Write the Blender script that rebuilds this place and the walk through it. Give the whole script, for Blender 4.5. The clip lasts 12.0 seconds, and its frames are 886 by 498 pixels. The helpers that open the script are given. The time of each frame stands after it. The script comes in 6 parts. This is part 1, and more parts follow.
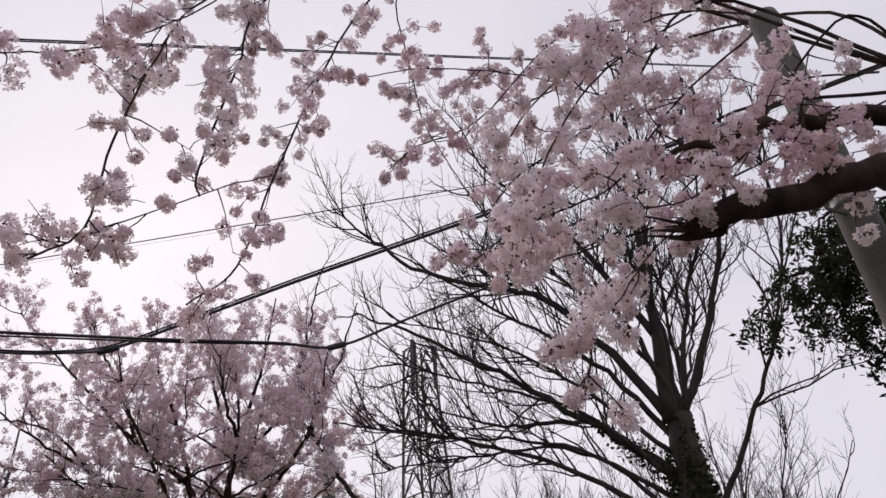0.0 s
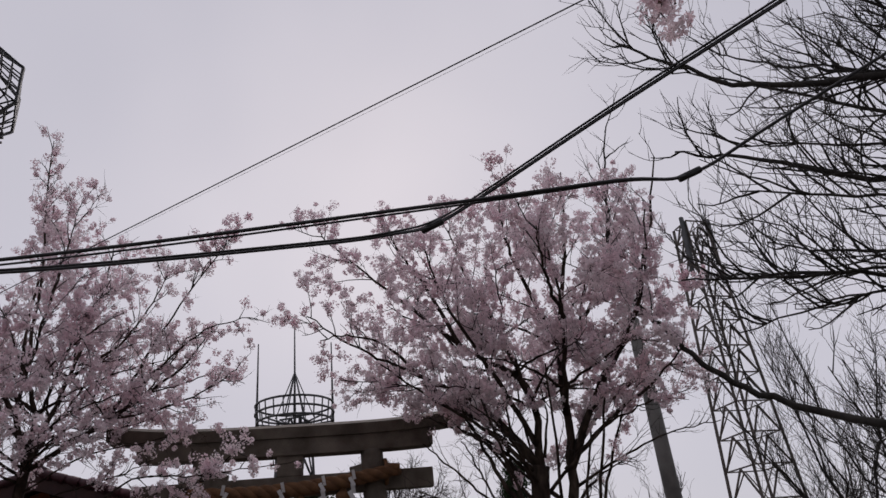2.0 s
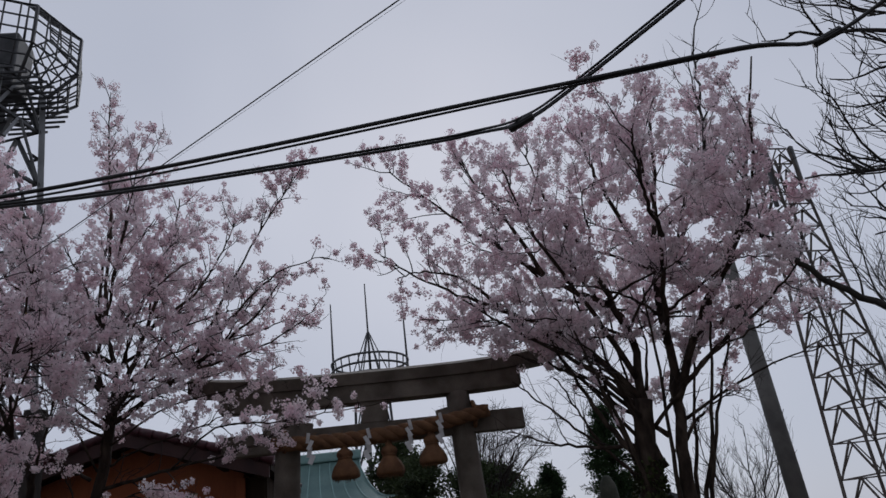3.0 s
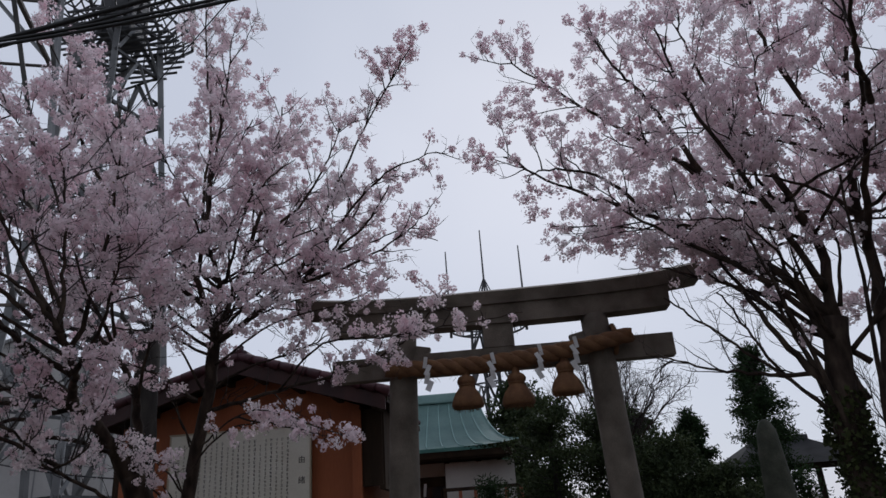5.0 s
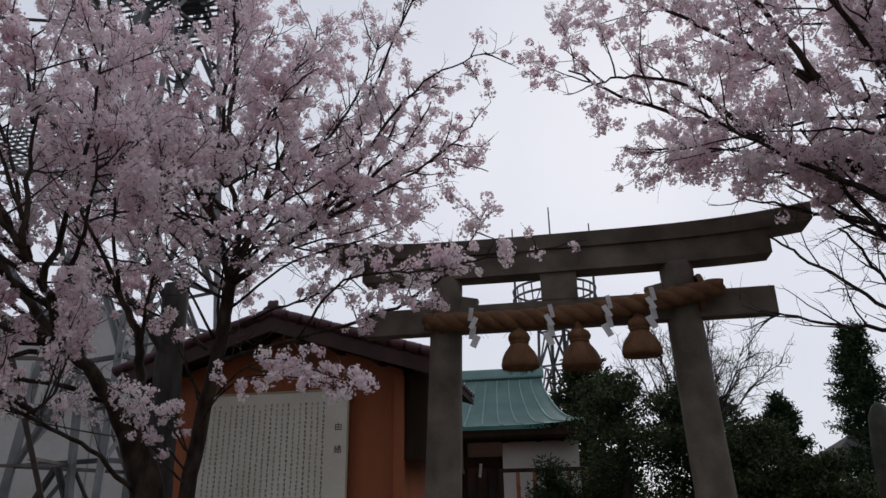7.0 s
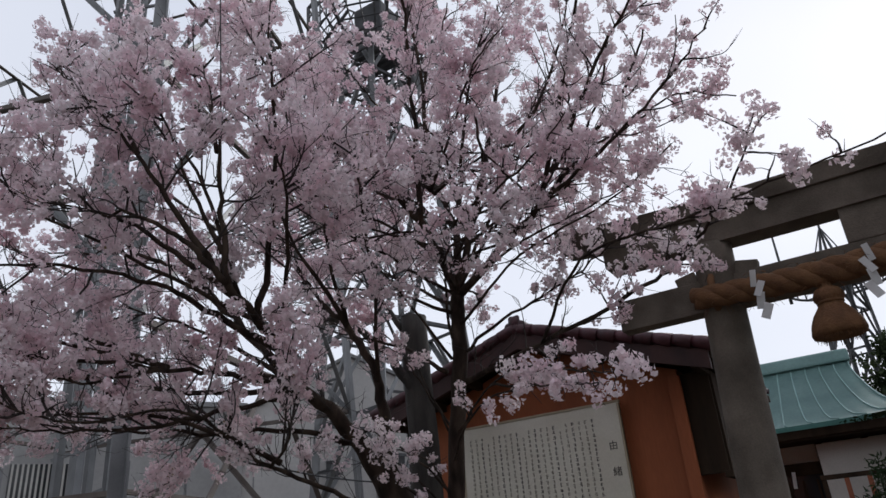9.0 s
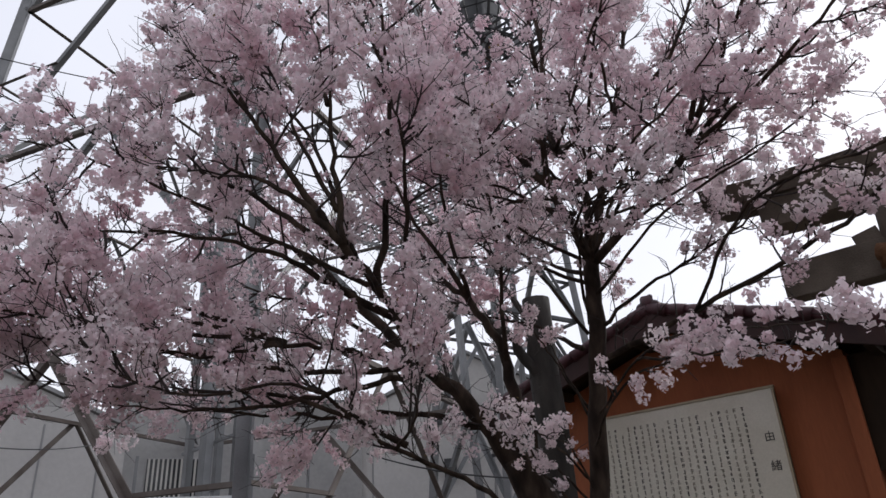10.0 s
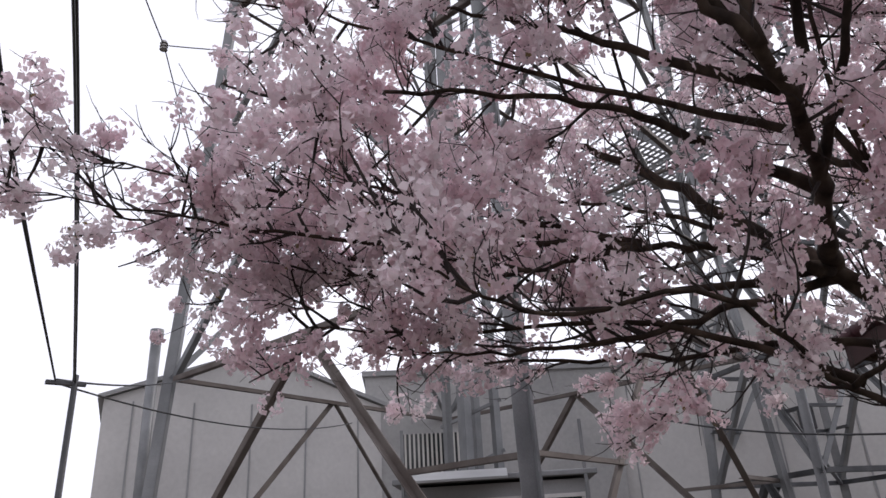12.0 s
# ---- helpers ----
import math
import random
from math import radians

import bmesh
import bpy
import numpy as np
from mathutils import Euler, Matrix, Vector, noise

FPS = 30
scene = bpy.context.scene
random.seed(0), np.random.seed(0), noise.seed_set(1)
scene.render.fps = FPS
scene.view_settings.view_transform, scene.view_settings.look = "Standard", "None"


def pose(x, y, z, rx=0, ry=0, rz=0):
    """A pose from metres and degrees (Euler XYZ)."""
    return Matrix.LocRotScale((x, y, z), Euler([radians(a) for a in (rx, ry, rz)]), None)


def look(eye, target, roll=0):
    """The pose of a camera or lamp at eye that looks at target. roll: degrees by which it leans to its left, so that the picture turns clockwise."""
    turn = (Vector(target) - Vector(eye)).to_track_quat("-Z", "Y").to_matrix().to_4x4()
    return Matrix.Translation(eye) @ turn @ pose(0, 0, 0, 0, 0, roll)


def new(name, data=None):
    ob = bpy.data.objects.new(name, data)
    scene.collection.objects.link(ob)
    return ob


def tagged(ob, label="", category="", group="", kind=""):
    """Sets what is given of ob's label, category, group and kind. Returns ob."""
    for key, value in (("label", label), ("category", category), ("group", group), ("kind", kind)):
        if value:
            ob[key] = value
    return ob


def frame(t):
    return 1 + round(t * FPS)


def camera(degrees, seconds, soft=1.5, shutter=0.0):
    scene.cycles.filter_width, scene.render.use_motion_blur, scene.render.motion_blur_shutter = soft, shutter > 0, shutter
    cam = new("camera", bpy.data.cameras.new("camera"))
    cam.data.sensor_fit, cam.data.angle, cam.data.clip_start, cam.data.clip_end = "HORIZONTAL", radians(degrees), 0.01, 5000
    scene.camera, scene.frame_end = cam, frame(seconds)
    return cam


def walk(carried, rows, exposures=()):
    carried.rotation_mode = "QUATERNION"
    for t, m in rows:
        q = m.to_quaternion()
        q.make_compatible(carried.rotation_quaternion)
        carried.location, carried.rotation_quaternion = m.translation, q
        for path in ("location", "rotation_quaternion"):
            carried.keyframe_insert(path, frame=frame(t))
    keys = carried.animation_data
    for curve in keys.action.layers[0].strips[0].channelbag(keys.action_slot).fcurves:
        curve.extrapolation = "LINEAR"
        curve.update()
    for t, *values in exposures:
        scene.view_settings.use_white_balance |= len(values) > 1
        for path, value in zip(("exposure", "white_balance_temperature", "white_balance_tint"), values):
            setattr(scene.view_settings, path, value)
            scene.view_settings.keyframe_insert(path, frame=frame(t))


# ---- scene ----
cam = camera(64.13, 12.0)
PATH = [
    (0.0, look((0.710, -4.016, 1.394), (5.461, 2.984, 6.725), -5.24)),
    (0.5, look((0.657, -3.459, 1.468), (4.844, 3.977, 6.681), -5.56)),
    (1.0, look((0.572, -2.935, 1.563), (3.936, 5.044, 6.565), -5.47)),
    (1.5, look((0.475, -2.504, 1.584), (2.980, 5.906, 6.380), -6.01)),
    (2.0, look((0.374, -2.104, 1.575), (2.213, 6.623, 6.097), -6.19)),
    (2.5, look((0.299, -1.614, 1.604), (1.511, 7.333, 5.904), -6.61)),
    (3.0, look((0.237, -1.213, 1.545), (1.175, 7.865, 5.631), -7.14)),
    (5.0, look((0.046, 0.371, 1.459), (-0.658, 9.647, 5.128), -4.09)),
    (5.5, look((0.029, 0.785, 1.421), (-1.055, 10.035, 5.064), -2.80)),
    (6.0, look((0.068, 1.167, 1.420), (-1.190, 10.417, 5.007), -2.23)),
    (6.5, look((0.122, 1.558, 1.397), (-1.224, 10.807, 4.953), -1.12)),
    (8.5, look((-0.145, 2.939, 1.428), (-4.084, 11.304, 5.237), -4.59)),
    (9.0, look((-0.316, 3.166, 1.455), (-4.977, 11.032, 5.505), -5.03)),
    (9.5, look((-0.585, 3.421, 1.434), (-5.865, 10.846, 5.556), -5.20)),
    (10.0, look((-0.867, 3.618, 1.419), (-6.711, 10.573, 5.599), -3.25)),
    (10.5, look((-1.242, 3.727, 1.500), (-7.822, 10.161, 5.412), -3.56)),
    (11.0, look((-1.844, 4.026, 1.588), (-9.001, 9.935, 5.313), -3.82)),
    (11.5, look((-2.327, 4.038, 1.638), (-9.879, 9.343, 5.489), -4.09)),
    (12.0, look((-2.812, 4.141, 1.675), (-10.596, 9.009, 5.638), -3.27)),
]
EXPOSURES = [
    (0.0, 0.05, 6750, 17), (0.5, -0.05, 6600, 18), (1.0, -0.18, 6600, 19), (1.5, -0.35, 6550, 18), (2.0, -0.45, 6550, 18), (2.5, -0.56, 6100, 13), (3.0, -0.62, 6000, 12),
    (5.0, -0.34, 6000, 11), (6.5, -0.2, 6300, 11), (8.5, 0.05, 6250, 10), (9.5, 0.2, 6300, 10), (10.5, 0.47, 6500, 14), (11.5, 0.66, 6500, 14), (12.0, 0.66, 6500, 15),
]
walk(cam, PATH, EXPOSURES)

# ---- world and sun ----
world = bpy.data.worlds.new("overcast_sky")
scene.world = world
world.use_nodes = True
wn, wl = world.node_tree.nodes, world.node_tree.links
for n in list(wn):
    wn.remove(n)
w_out = wn.new("ShaderNodeOutputWorld")
w_bg = wn.new("ShaderNodeBackground")
w_bg.inputs["Strength"].default_value = 1.0
w_sky = wn.new("ShaderNodeTexSky")
w_sky.sky_type = "NISHITA"
w_sky.sun_disc = False
w_sky.sun_elevation = radians(34)
w_sky.sun_rotation = radians(7)
w_dim = wn.new("ShaderNodeVectorMath")
w_dim.operation = "SCALE"
w_dim.inputs["Scale"].default_value = 0.11
w_geo = wn.new("ShaderNodeTexCoord")
w_noise = wn.new("ShaderNodeTexNoise")
w_noise.inputs["Scale"].default_value = 1.6
w_noise.inputs["Detail"].default_value = 3
w_ramp = wn.new("ShaderNodeValToRGB")
w_ramp.color_ramp.elements[0].position = 0.3
w_ramp.color_ramp.elements[0].color = (0.67, 0.695, 0.77, 1)
w_ramp.color_ramp.elements[1].position = 0.75
w_ramp.color_ramp.elements[1].color = (0.88, 0.885, 0.935, 1)
w_mix = wn.new("ShaderNodeMix")
w_mix.data_type = "RGBA"
w_mix.inputs["Factor"].default_value = 0.92
wl.new(w_geo.outputs["Generated"], w_noise.inputs["Vector"])
wl.new(w_noise.outputs["Fac"], w_ramp.inputs["Fac"])
wl.new(w_sky.outputs["Color"], w_dim.inputs[0])
wl.new(w_dim.outputs["Vector"], w_mix.inputs["A"])
wl.new(w_ramp.outputs["Color"], w_mix.inputs["B"])
# thin cloud is brightest round the hidden sun
w_dot = wn.new("ShaderNodeVectorMath")
w_dot.operation = "DOT_PRODUCT"
w_dot.inputs[1].default_value = Vector((0.1, 0.82, 0.56)).normalized()
w_glow = wn.new("ShaderNodeMapRange")
w_glow.interpolation_type = "SMOOTHSTEP"
w_glow.inputs["From Min"].default_value = -0.8
w_glow.inputs["From Max"].default_value = 0.4
w_glow.inputs["To Min"].default_value = 0.68
w_glow.inputs["To Max"].default_value = 1.0
w_lit = wn.new("ShaderNodeVectorMath")
w_lit.operation = "SCALE"
wl.new(w_geo.outputs["Generated"], w_dot.inputs[0])
wl.new(w_dot.outputs["Value"], w_glow.inputs["Value"])
wl.new(w_mix.outputs["Result"], w_lit.inputs[0])
wl.new(w_glow.outputs["Result"], w_lit.inputs["Scale"])
wl.new(w_lit.outputs["Vector"], w_bg.inputs["Color"])
wl.new(w_bg.outputs["Background"], w_out.inputs["Surface"])

sun = new("sun", bpy.data.lights.new("sun", "SUN"))
sun.data.energy = 0.9
sun.data.angle = radians(14)
sun.data.color = (1.0, 0.96, 0.9)
sun.matrix_world = look((3, 25, 17), (0, 0, 0))

# ---- materials ----


def material(name, colors, scale=6.0, rough=0.8, metal=0.0, bump=0.3, bump_scale=40.0, stretch=(1, 1, 1), stain=0.25, through_light=0.0, per_object=0.0, per_island=0.0, gloss=0.5):
    """A surface with two scales of variation between its colours, and fine relief."""
    m = bpy.data.materials.new(name)
    m.use_nodes = True
    n, l = m.node_tree.nodes, m.node_tree.links
    for o in list(n):
        n.remove(o)
    out = n.new("ShaderNodeOutputMaterial")
    b = n.new("ShaderNodeBsdfPrincipled")
    b.inputs["Roughness"].default_value = rough
    b.inputs["Metallic"].default_value = metal
    b.inputs["Specular IOR Level"].default_value = gloss
    co = n.new("ShaderNodeTexCoord")
    mp = n.new("ShaderNodeMapping")
    mp.inputs["Scale"].default_value = stretch
    l.new(co.outputs["Object"], mp.inputs["Vector"])
    big = n.new("ShaderNodeTexNoise")
    big.inputs["Scale"].default_value = scale
    big.inputs["Detail"].default_value = 5
    fine = n.new("ShaderNodeTexNoise")
    fine.inputs["Scale"].default_value = bump_scale
    fine.inputs["Detail"].default_value = 4
    for t in (big, fine):
        l.new(mp.outputs["Vector"], t.inputs["Vector"])
    ramp = n.new("ShaderNodeValToRGB")
    ramp.color_ramp.elements[0].position = 0.32
    ramp.color_ramp.elements[0].color = (*colors[0], 1)
    ramp.color_ramp.elements[1].position = 0.7
    ramp.color_ramp.elements[1].color = (*colors[-1], 1)
    if len(colors) == 3:
        e = ramp.color_ramp.elements.new(0.5)
        e.color = (*colors[1], 1)
    l.new(big.outputs["Fac"], ramp.inputs["Fac"])
    mul = n.new("ShaderNodeMix")
    mul.data_type = "RGBA"
    mul.blend_type = "MULTIPLY"
    mul.inputs["Factor"].default_value = stain
    l.new(ramp.outputs["Color"], mul.inputs["A"])
    l.new(fine.outputs["Fac"], mul.inputs["B"])
    color = mul.outputs["Result"]
    if per_object or per_island:
        hsv = n.new("ShaderNodeHueSaturation")
        rnd = n.new("ShaderNodeMapRange")
        amount = per_object or per_island
        rnd.inputs["To Min"].default_value = 1 - amount
        rnd.inputs["To Max"].default_value = 1 + amount
        if per_object:
            src = n.new("ShaderNodeObjectInfo").outputs["Random"]
        else:
            src = n.new("ShaderNodeNewGeometry").outputs["Random Per Island"]
        l.new(src, rnd.inputs["Value"])
        l.new(rnd.outputs["Result"], hsv.inputs["Value"])
        l.new(color, hsv.inputs["Color"])
        color = hsv.outputs["Color"]
    l.new(color, b.inputs["Base Color"])
    if bump:
        bp = n.new("ShaderNodeBump")
        bp.inputs["Strength"].default_value = bump
        bp.inputs["Distance"].default_value = 0.01
        l.new(fine.outputs["Fac"], bp.inputs["Height"])
        l.new(bp.outputs["Normal"], b.inputs["Normal"])
    if through_light:
        tr = n.new("ShaderNodeBsdfTranslucent")
        l.new(color, tr.inputs["Color"])
        mx = n.new("ShaderNodeMixShader")
        mx.inputs["Fac"].default_value = through_light
        l.new(b.outputs["BSDF"], mx.inputs[1])
        l.new(tr.outputs["BSDF"], mx.inputs[2])
        l.new(mx.outputs["Shader"], out.inputs["Surface"])
    else:
        l.new(b.outputs["BSDF"], out.inputs["Surface"])
    return m


M_BARK = material("cherry_bark", [(0.021, 0.0145, 0.012), (0.048, 0.034, 0.026), (0.095, 0.07, 0.053)], 9, 0.95, gloss=0.2, bump=0.9, bump_scale=30, stretch=(1, 1, 0.4))
M_TWIG = material("twig_bark", [(0.02, 0.014, 0.013), (0.048, 0.035, 0.031)], 20, 0.85, bump=0.2)
M_GREYBARK = material("grey_bark", [(0.018, 0.015, 0.013), (0.055, 0.048, 0.041)], 7, 0.9, bump=0.8, stretch=(1, 1, 0.3))
M_PETAL = material("pale_pink_petal", [(0.89, 0.705, 0.755), (0.945, 0.822, 0.855), (0.97, 0.905, 0.92)], 1.8, 0.85, bump=0, stain=0.05, through_light=0.45, per_island=0.12, gloss=0.1)
M_BUD = material("red_brown_bud", [(0.1, 0.04, 0.035), (0.18, 0.08, 0.06)], 12, 0.7, bump=0)
M_YOUNG = material("young_bronze_leaf", [(0.22, 0.15, 0.06), (0.3, 0.22, 0.1)], 12, 0.6, bump=0, through_light=0.3)
M_IVY = material("ivy_leaf", [(0.022, 0.028, 0.01), (0.055, 0.068, 0.02)], 5, 0.7, gloss=0.2, bump=0, per_island=0.35)
M_NEEDLE = material("conifer_foliage", [(0.018, 0.038, 0.015), (0.045, 0.08, 0.028)], 3, 0.75, gloss=0.2, bump=0, per_island=0.35, through_light=0.15)
M_SHRUB = material("shrub_leaf", [(0.026, 0.04, 0.017), (0.068, 0.09, 0.034)], 3, 0.7, gloss=0.2, bump=0, per_island=0.35, through_light=0.15)
M_STONE = material("weathered_granite", [(0.11, 0.09, 0.07), (0.175, 0.146, 0.115), (0.25, 0.21, 0.17)], 2.6, 0.85, bump=0.5, bump_scale=70, stain=0.5)
M_MOSSY = material("mossy_stone", [(0.035, 0.042, 0.026), (0.06, 0.064, 0.045), (0.095, 0.095, 0.07)], 3.5, 0.9, bump=0.7, bump_scale=30, stain=0.5)
M_STRAW = material("straw_rope", [(0.13, 0.06, 0.027), (0.225, 0.112, 0.048)], 8, 0.9, bump=0.9, bump_scale=60, stretch=(1, 1, 1))
M_PAPER = material("white_paper", [(0.72, 0.71, 0.7), (0.82, 0.82, 0.82)], 5, 0.8, bump=0.05, stain=0.1, through_light=0.25)
M_REDWALL = material("red_brown_boards", [(0.32, 0.088, 0.03), (0.44, 0.13, 0.046)], 1.6, 0.75, bump=0.3, stretch=(1, 1, 0.15), stain=0.35)
M_REDBEAM = material("dark_red_timber", [(0.03, 0.012, 0.012), (0.06, 0.022, 0.02)], 3, 0.7, bump=0.3, stretch=(1, 1, 0.3))
M_TILE = material("dark_red_roof_tile", [(0.05, 0.014, 0.02), (0.1, 0.028, 0.038)], 5, 0.55, bump=0.25, per_object=0.25)
M_BOARD = material("cream_painted_board", [(0.68, 0.64, 0.53), (0.8, 0.77, 0.67)], 1.2, 0.7, bump=0.1, stain=0.2)
M_BOARDFRAME = material("pale_wood_frame", [(0.4, 0.33, 0.22), (0.5, 0.42, 0.3)], 3, 0.7, stretch=(1, 1, 0.2))
M_INK = material("faded_black_ink", [(0.05, 0.05, 0.05), (0.12, 0.11, 0.1)], 20, 0.8, bump=0)
M_INKPALE = material("faded_brown_ink", [(0.24, 0.22, 0.17), (0.34, 0.31, 0.25)], 14, 0.85, bump=0)
M_COPPER = material("verdigris_copper", [(0.2, 0.34, 0.32), (0.27, 0.43, 0.41)], 1.4, 0.55, bump=0.15, bump_scale=20, stain=0.3)
M_PLASTER = material("white_plaster", [(0.52, 0.5, 0.46), (0.66, 0.64, 0.6)], 1.1, 0.85, bump=0.15, stain=0.25)
M_DARKWOOD = material("dark_brown_timber", [(0.025, 0.017, 0.012), (0.06, 0.04, 0.026)], 3, 0.9, gloss=0.15, bump=0.3, stretch=(1, 1, 0.2))
M_VERM = material("faded_vermilion_timber", [(0.3, 0.09, 0.04), (0.42, 0.15, 0.08)], 3, 0.7, bump=0.2)
M_HALL = material("pale_grey_cladding", [(0.57, 0.555, 0.54), (0.71, 0.69, 0.67)], 0.35, 0.8, bump=0.1, bump_scale=8, stain=0.2)
M_ANNEX = material("grey_cladding", [(0.4, 0.395, 0.39), (0.53, 0.52, 0.51)], 0.5, 0.8, bump=0.1, bump_scale=8, stain=0.3)
M_HALLROOF = material("grey_sheet_roof", [(0.3, 0.3, 0.3), (0.4, 0.4, 0.4)], 1, 0.5, bump=0.1)
M_STEEL = material("galvanised_steel", [(0.17, 0.175, 0.18), (0.29, 0.295, 0.3)], 1.2, 0.5, 0.35, bump=0.15, stain=0.3)
M_DARKSTEEL = material("dark_steel", [(0.05, 0.052, 0.055), (0.11, 0.11, 0.115)], 2, 0.5, 0.4, bump=0.1)
M_RUST = material("rust_stained_steel", [(0.1, 0.078, 0.068), (0.18, 0.155, 0.14)], 2, 0.7, 0.2, bump=0.2)
M_CONCRETE = material("grey_concrete", [(0.13, 0.126, 0.118), (0.225, 0.215, 0.2)], 2.2, 0.85, bump=0.4, bump_scale=60, stain=0.4)
M_CABLE = material("black_cable", [(0.012, 0.012, 0.013), (0.028, 0.028, 0.03)], 10, 0.5, bump=0)
M_GROUND = material("bare_packed_earth", [(0.09, 0.075, 0.058), (0.14, 0.12, 0.095), (0.2, 0.175, 0.14)], 0.6, 0.95, bump=0.6, bump_scale=18, stain=0.4)
# window glass, also stands for shade in the shrine doorway and vent
M_GLASS_SHADE = material("dark_glass_and_shade", [(0.02, 0.022, 0.025), (0.04, 0.043, 0.048)], 1, 0.1, bump=0)
M_TEALGLASS = material("dark_teal_glass", [(0.02, 0.035, 0.04), (0.05, 0.075, 0.085)], 1.5, 0.2, bump=0)
M_DARKTILE = material("dark_grey_roof_tile", [(0.03, 0.03, 0.034), (0.065, 0.065, 0.07)], 3, 0.85, bump=0.4)
M_PORC = material("grey_porcelain", [(0.3, 0.28, 0.26), (0.4, 0.38, 0.36)], 6, 0.3, bump=0)

# ---- mesh helpers ----


def thing(name, label, category, place=(0, 0, 0), group="", kind=""):
    e = new(name)
    e.empty_display_size = 0.2
    e.matrix_world = Matrix.Translation(place)
    return tagged(e, label, category, group, kind)


def link_mesh(name, me, mat, parent=None, label="", smooth=False):
    if smooth:
        me.shade_smooth()
    if mat and not me.materials:
        me.materials.append(mat)
    ob = new(name, me)
    if parent:
        ob.parent = parent
        p = parent
        m = Matrix.Identity(4)
        while p:
            m = p.matrix_parent_inverse @ p.matrix_basis @ m
            p = p.parent
        ob.matrix_parent_inverse = m.inverted()
    if label:
        ob["label"] = label
    return ob


def part(name, bm, mat, parent=None, label="", smooth=False):
    me = bpy.data.meshes.new(name)
    bm.to_mesh(me)
    bm.free()
    return link_mesh(name, me, mat, parent, label, smooth)


def box(size, place=(0, 0, 0), rot=(0, 0, 0), bevel=0.0, bm=None):
    own = bm is None
    bm = bm or bmesh.new()
    m = pose(*place, *rot) @ Matrix.Diagonal((*size, 1))
    made = bmesh.ops.create_cube(bm, size=1, matrix=m)
    if bevel and own:
        bmesh.ops.bevel(bm, geom=bm.edges[:], offset=bevel, segments=2, affect="EDGES", profile=0.6)
    return bm


def between(a, b, width, depth=None, bm=None):
    """A square bar from a to b."""
    a, b = Vector(a), Vector(b)
    d = b - a
    m = Matrix.Translation((a + b) / 2) @ d.to_track_quat("Z", "Y").to_matrix().to_4x4() @ Matrix.Diagonal((width, depth or width, d.length, 1))
    bm = bm or bmesh.new()
    bmesh.ops.create_cube(bm, size=1, matrix=m)
    return bm


def angle_bar(a, b, width, bm=None):
    """A steel angle section from a to b: two thin flanges."""
    a, b = Vector(a), Vector(b)
    d = b - a
    q = Matrix.Translation((a + b) / 2) @ d.to_track_quat("Z", "Y").to_matrix().to_4x4()
    bm = bm or bmesh.new()
    t = width * 0.16
    bmesh.ops.create_cube(bm, size=1, matrix=q @ Matrix.Translation((width / 2, 0, 0)) @ Matrix.Diagonal((width, t, d.length, 1)))
    bmesh.ops.create_cube(bm, size=1, matrix=q @ Matrix.Translation((0, width / 2, 0)) @ Matrix.Diagonal((t, width, d.length, 1)))
    return bm


class Acc:
    """Collects vertices and faces for one mesh."""

    def __init__(self):
        self.v, self.f, self.n = [], [], 0

    def add(self, verts, faces):
        self.v.append(np.asarray(verts, float))
        self.f.append(np.asarray(faces, int) + self.n)
        self.n += len(verts)

    def mesh(self, name):
        me = bpy.data.meshes.new(name)
        v = np.concatenate(self.v)
        me.vertices.add(len(v))
        me.vertices.foreach_set("co", v.ravel())
        loops = np.concatenate([f.ravel() for f in self.f])
        sizes = np.concatenate([np.full(len(f), f.shape[1]) for f in self.f])
        me.loops.add(len(loops))
        me.loops.foreach_set("vertex_index", loops)
        me.polygons.add(len(sizes))
        me.polygons.foreach_set("loop_start", np.concatenate([[0], np.cumsum(sizes)[:-1]]))
        me.update(calc_edges=True)
        me.validate()
        return me

    def tube(self, pts, r0, r1, sides=5, cap=True, power=1.0):
        pts = np.asarray(pts, float)
        n = len(pts)
        tan = np.gradient(pts, axis=0)
        tan /= np.linalg.norm(tan, axis=1)[:, None] + 1e-9
        ref = np.array([0.31, 0.17, 0.94]) if abs(tan[0] @ np.array([0.31, 0.17, 0.94])) < 0.9 else np.array([0.9, -0.4, 0.1])
        u = np.cross(tan, ref)
        u /= np.linalg.norm(u, axis=1)[:, None] + 1e-9
        w = np.cross(tan, u)
        r = (r0 + (r1 - r0) * np.linspace(0, 1, n) ** power)[:, None, None]
        a = np.linspace(0, 2 * np.pi, sides, endpoint=False)
        ring = pts[:, None] + r * (np.cos(a)[None, :, None] * u[:, None] + np.sin(a)[None, :, None] * w[:, None])
        i = np.arange(n - 1)[:, None] * sides
        j = np.arange(sides)[None]
        k = (j + 1) % sides
        faces = np.stack([i + j, i + k, i + sides + k, i + sides + j], -1).reshape(-1, 4)
        self.add(ring.reshape(-1, 3), faces)
        if cap:
            base = self.n - n * sides
            for off in (0, (n - 1) * sides):
                self.f.append(np.array([[base + off + q for q in (range(sides) if off else range(sides - 1, -1, -1))]]))


def curve_through(points, n):
    """A smooth line through a few points."""
    p = np.asarray(points, float)
    p = np.concatenate([[2 * p[0] - p[1]], p, [2 * p[-1] - p[-2]]])
    out = []
    for i in range(1, len(p) - 2):
        for t in np.linspace(0, 1, n, endpoint=False):
            a, b, c, d = p[i - 1:i + 3]
            out.append(0.5 * (2 * b + (c - a) * t + (2 * a - 5 * b + 4 * c - d) * t * t + (3 * b - a - 3 * c + d) * t ** 3))
    out.append(p[-2])
    return np.array(out)


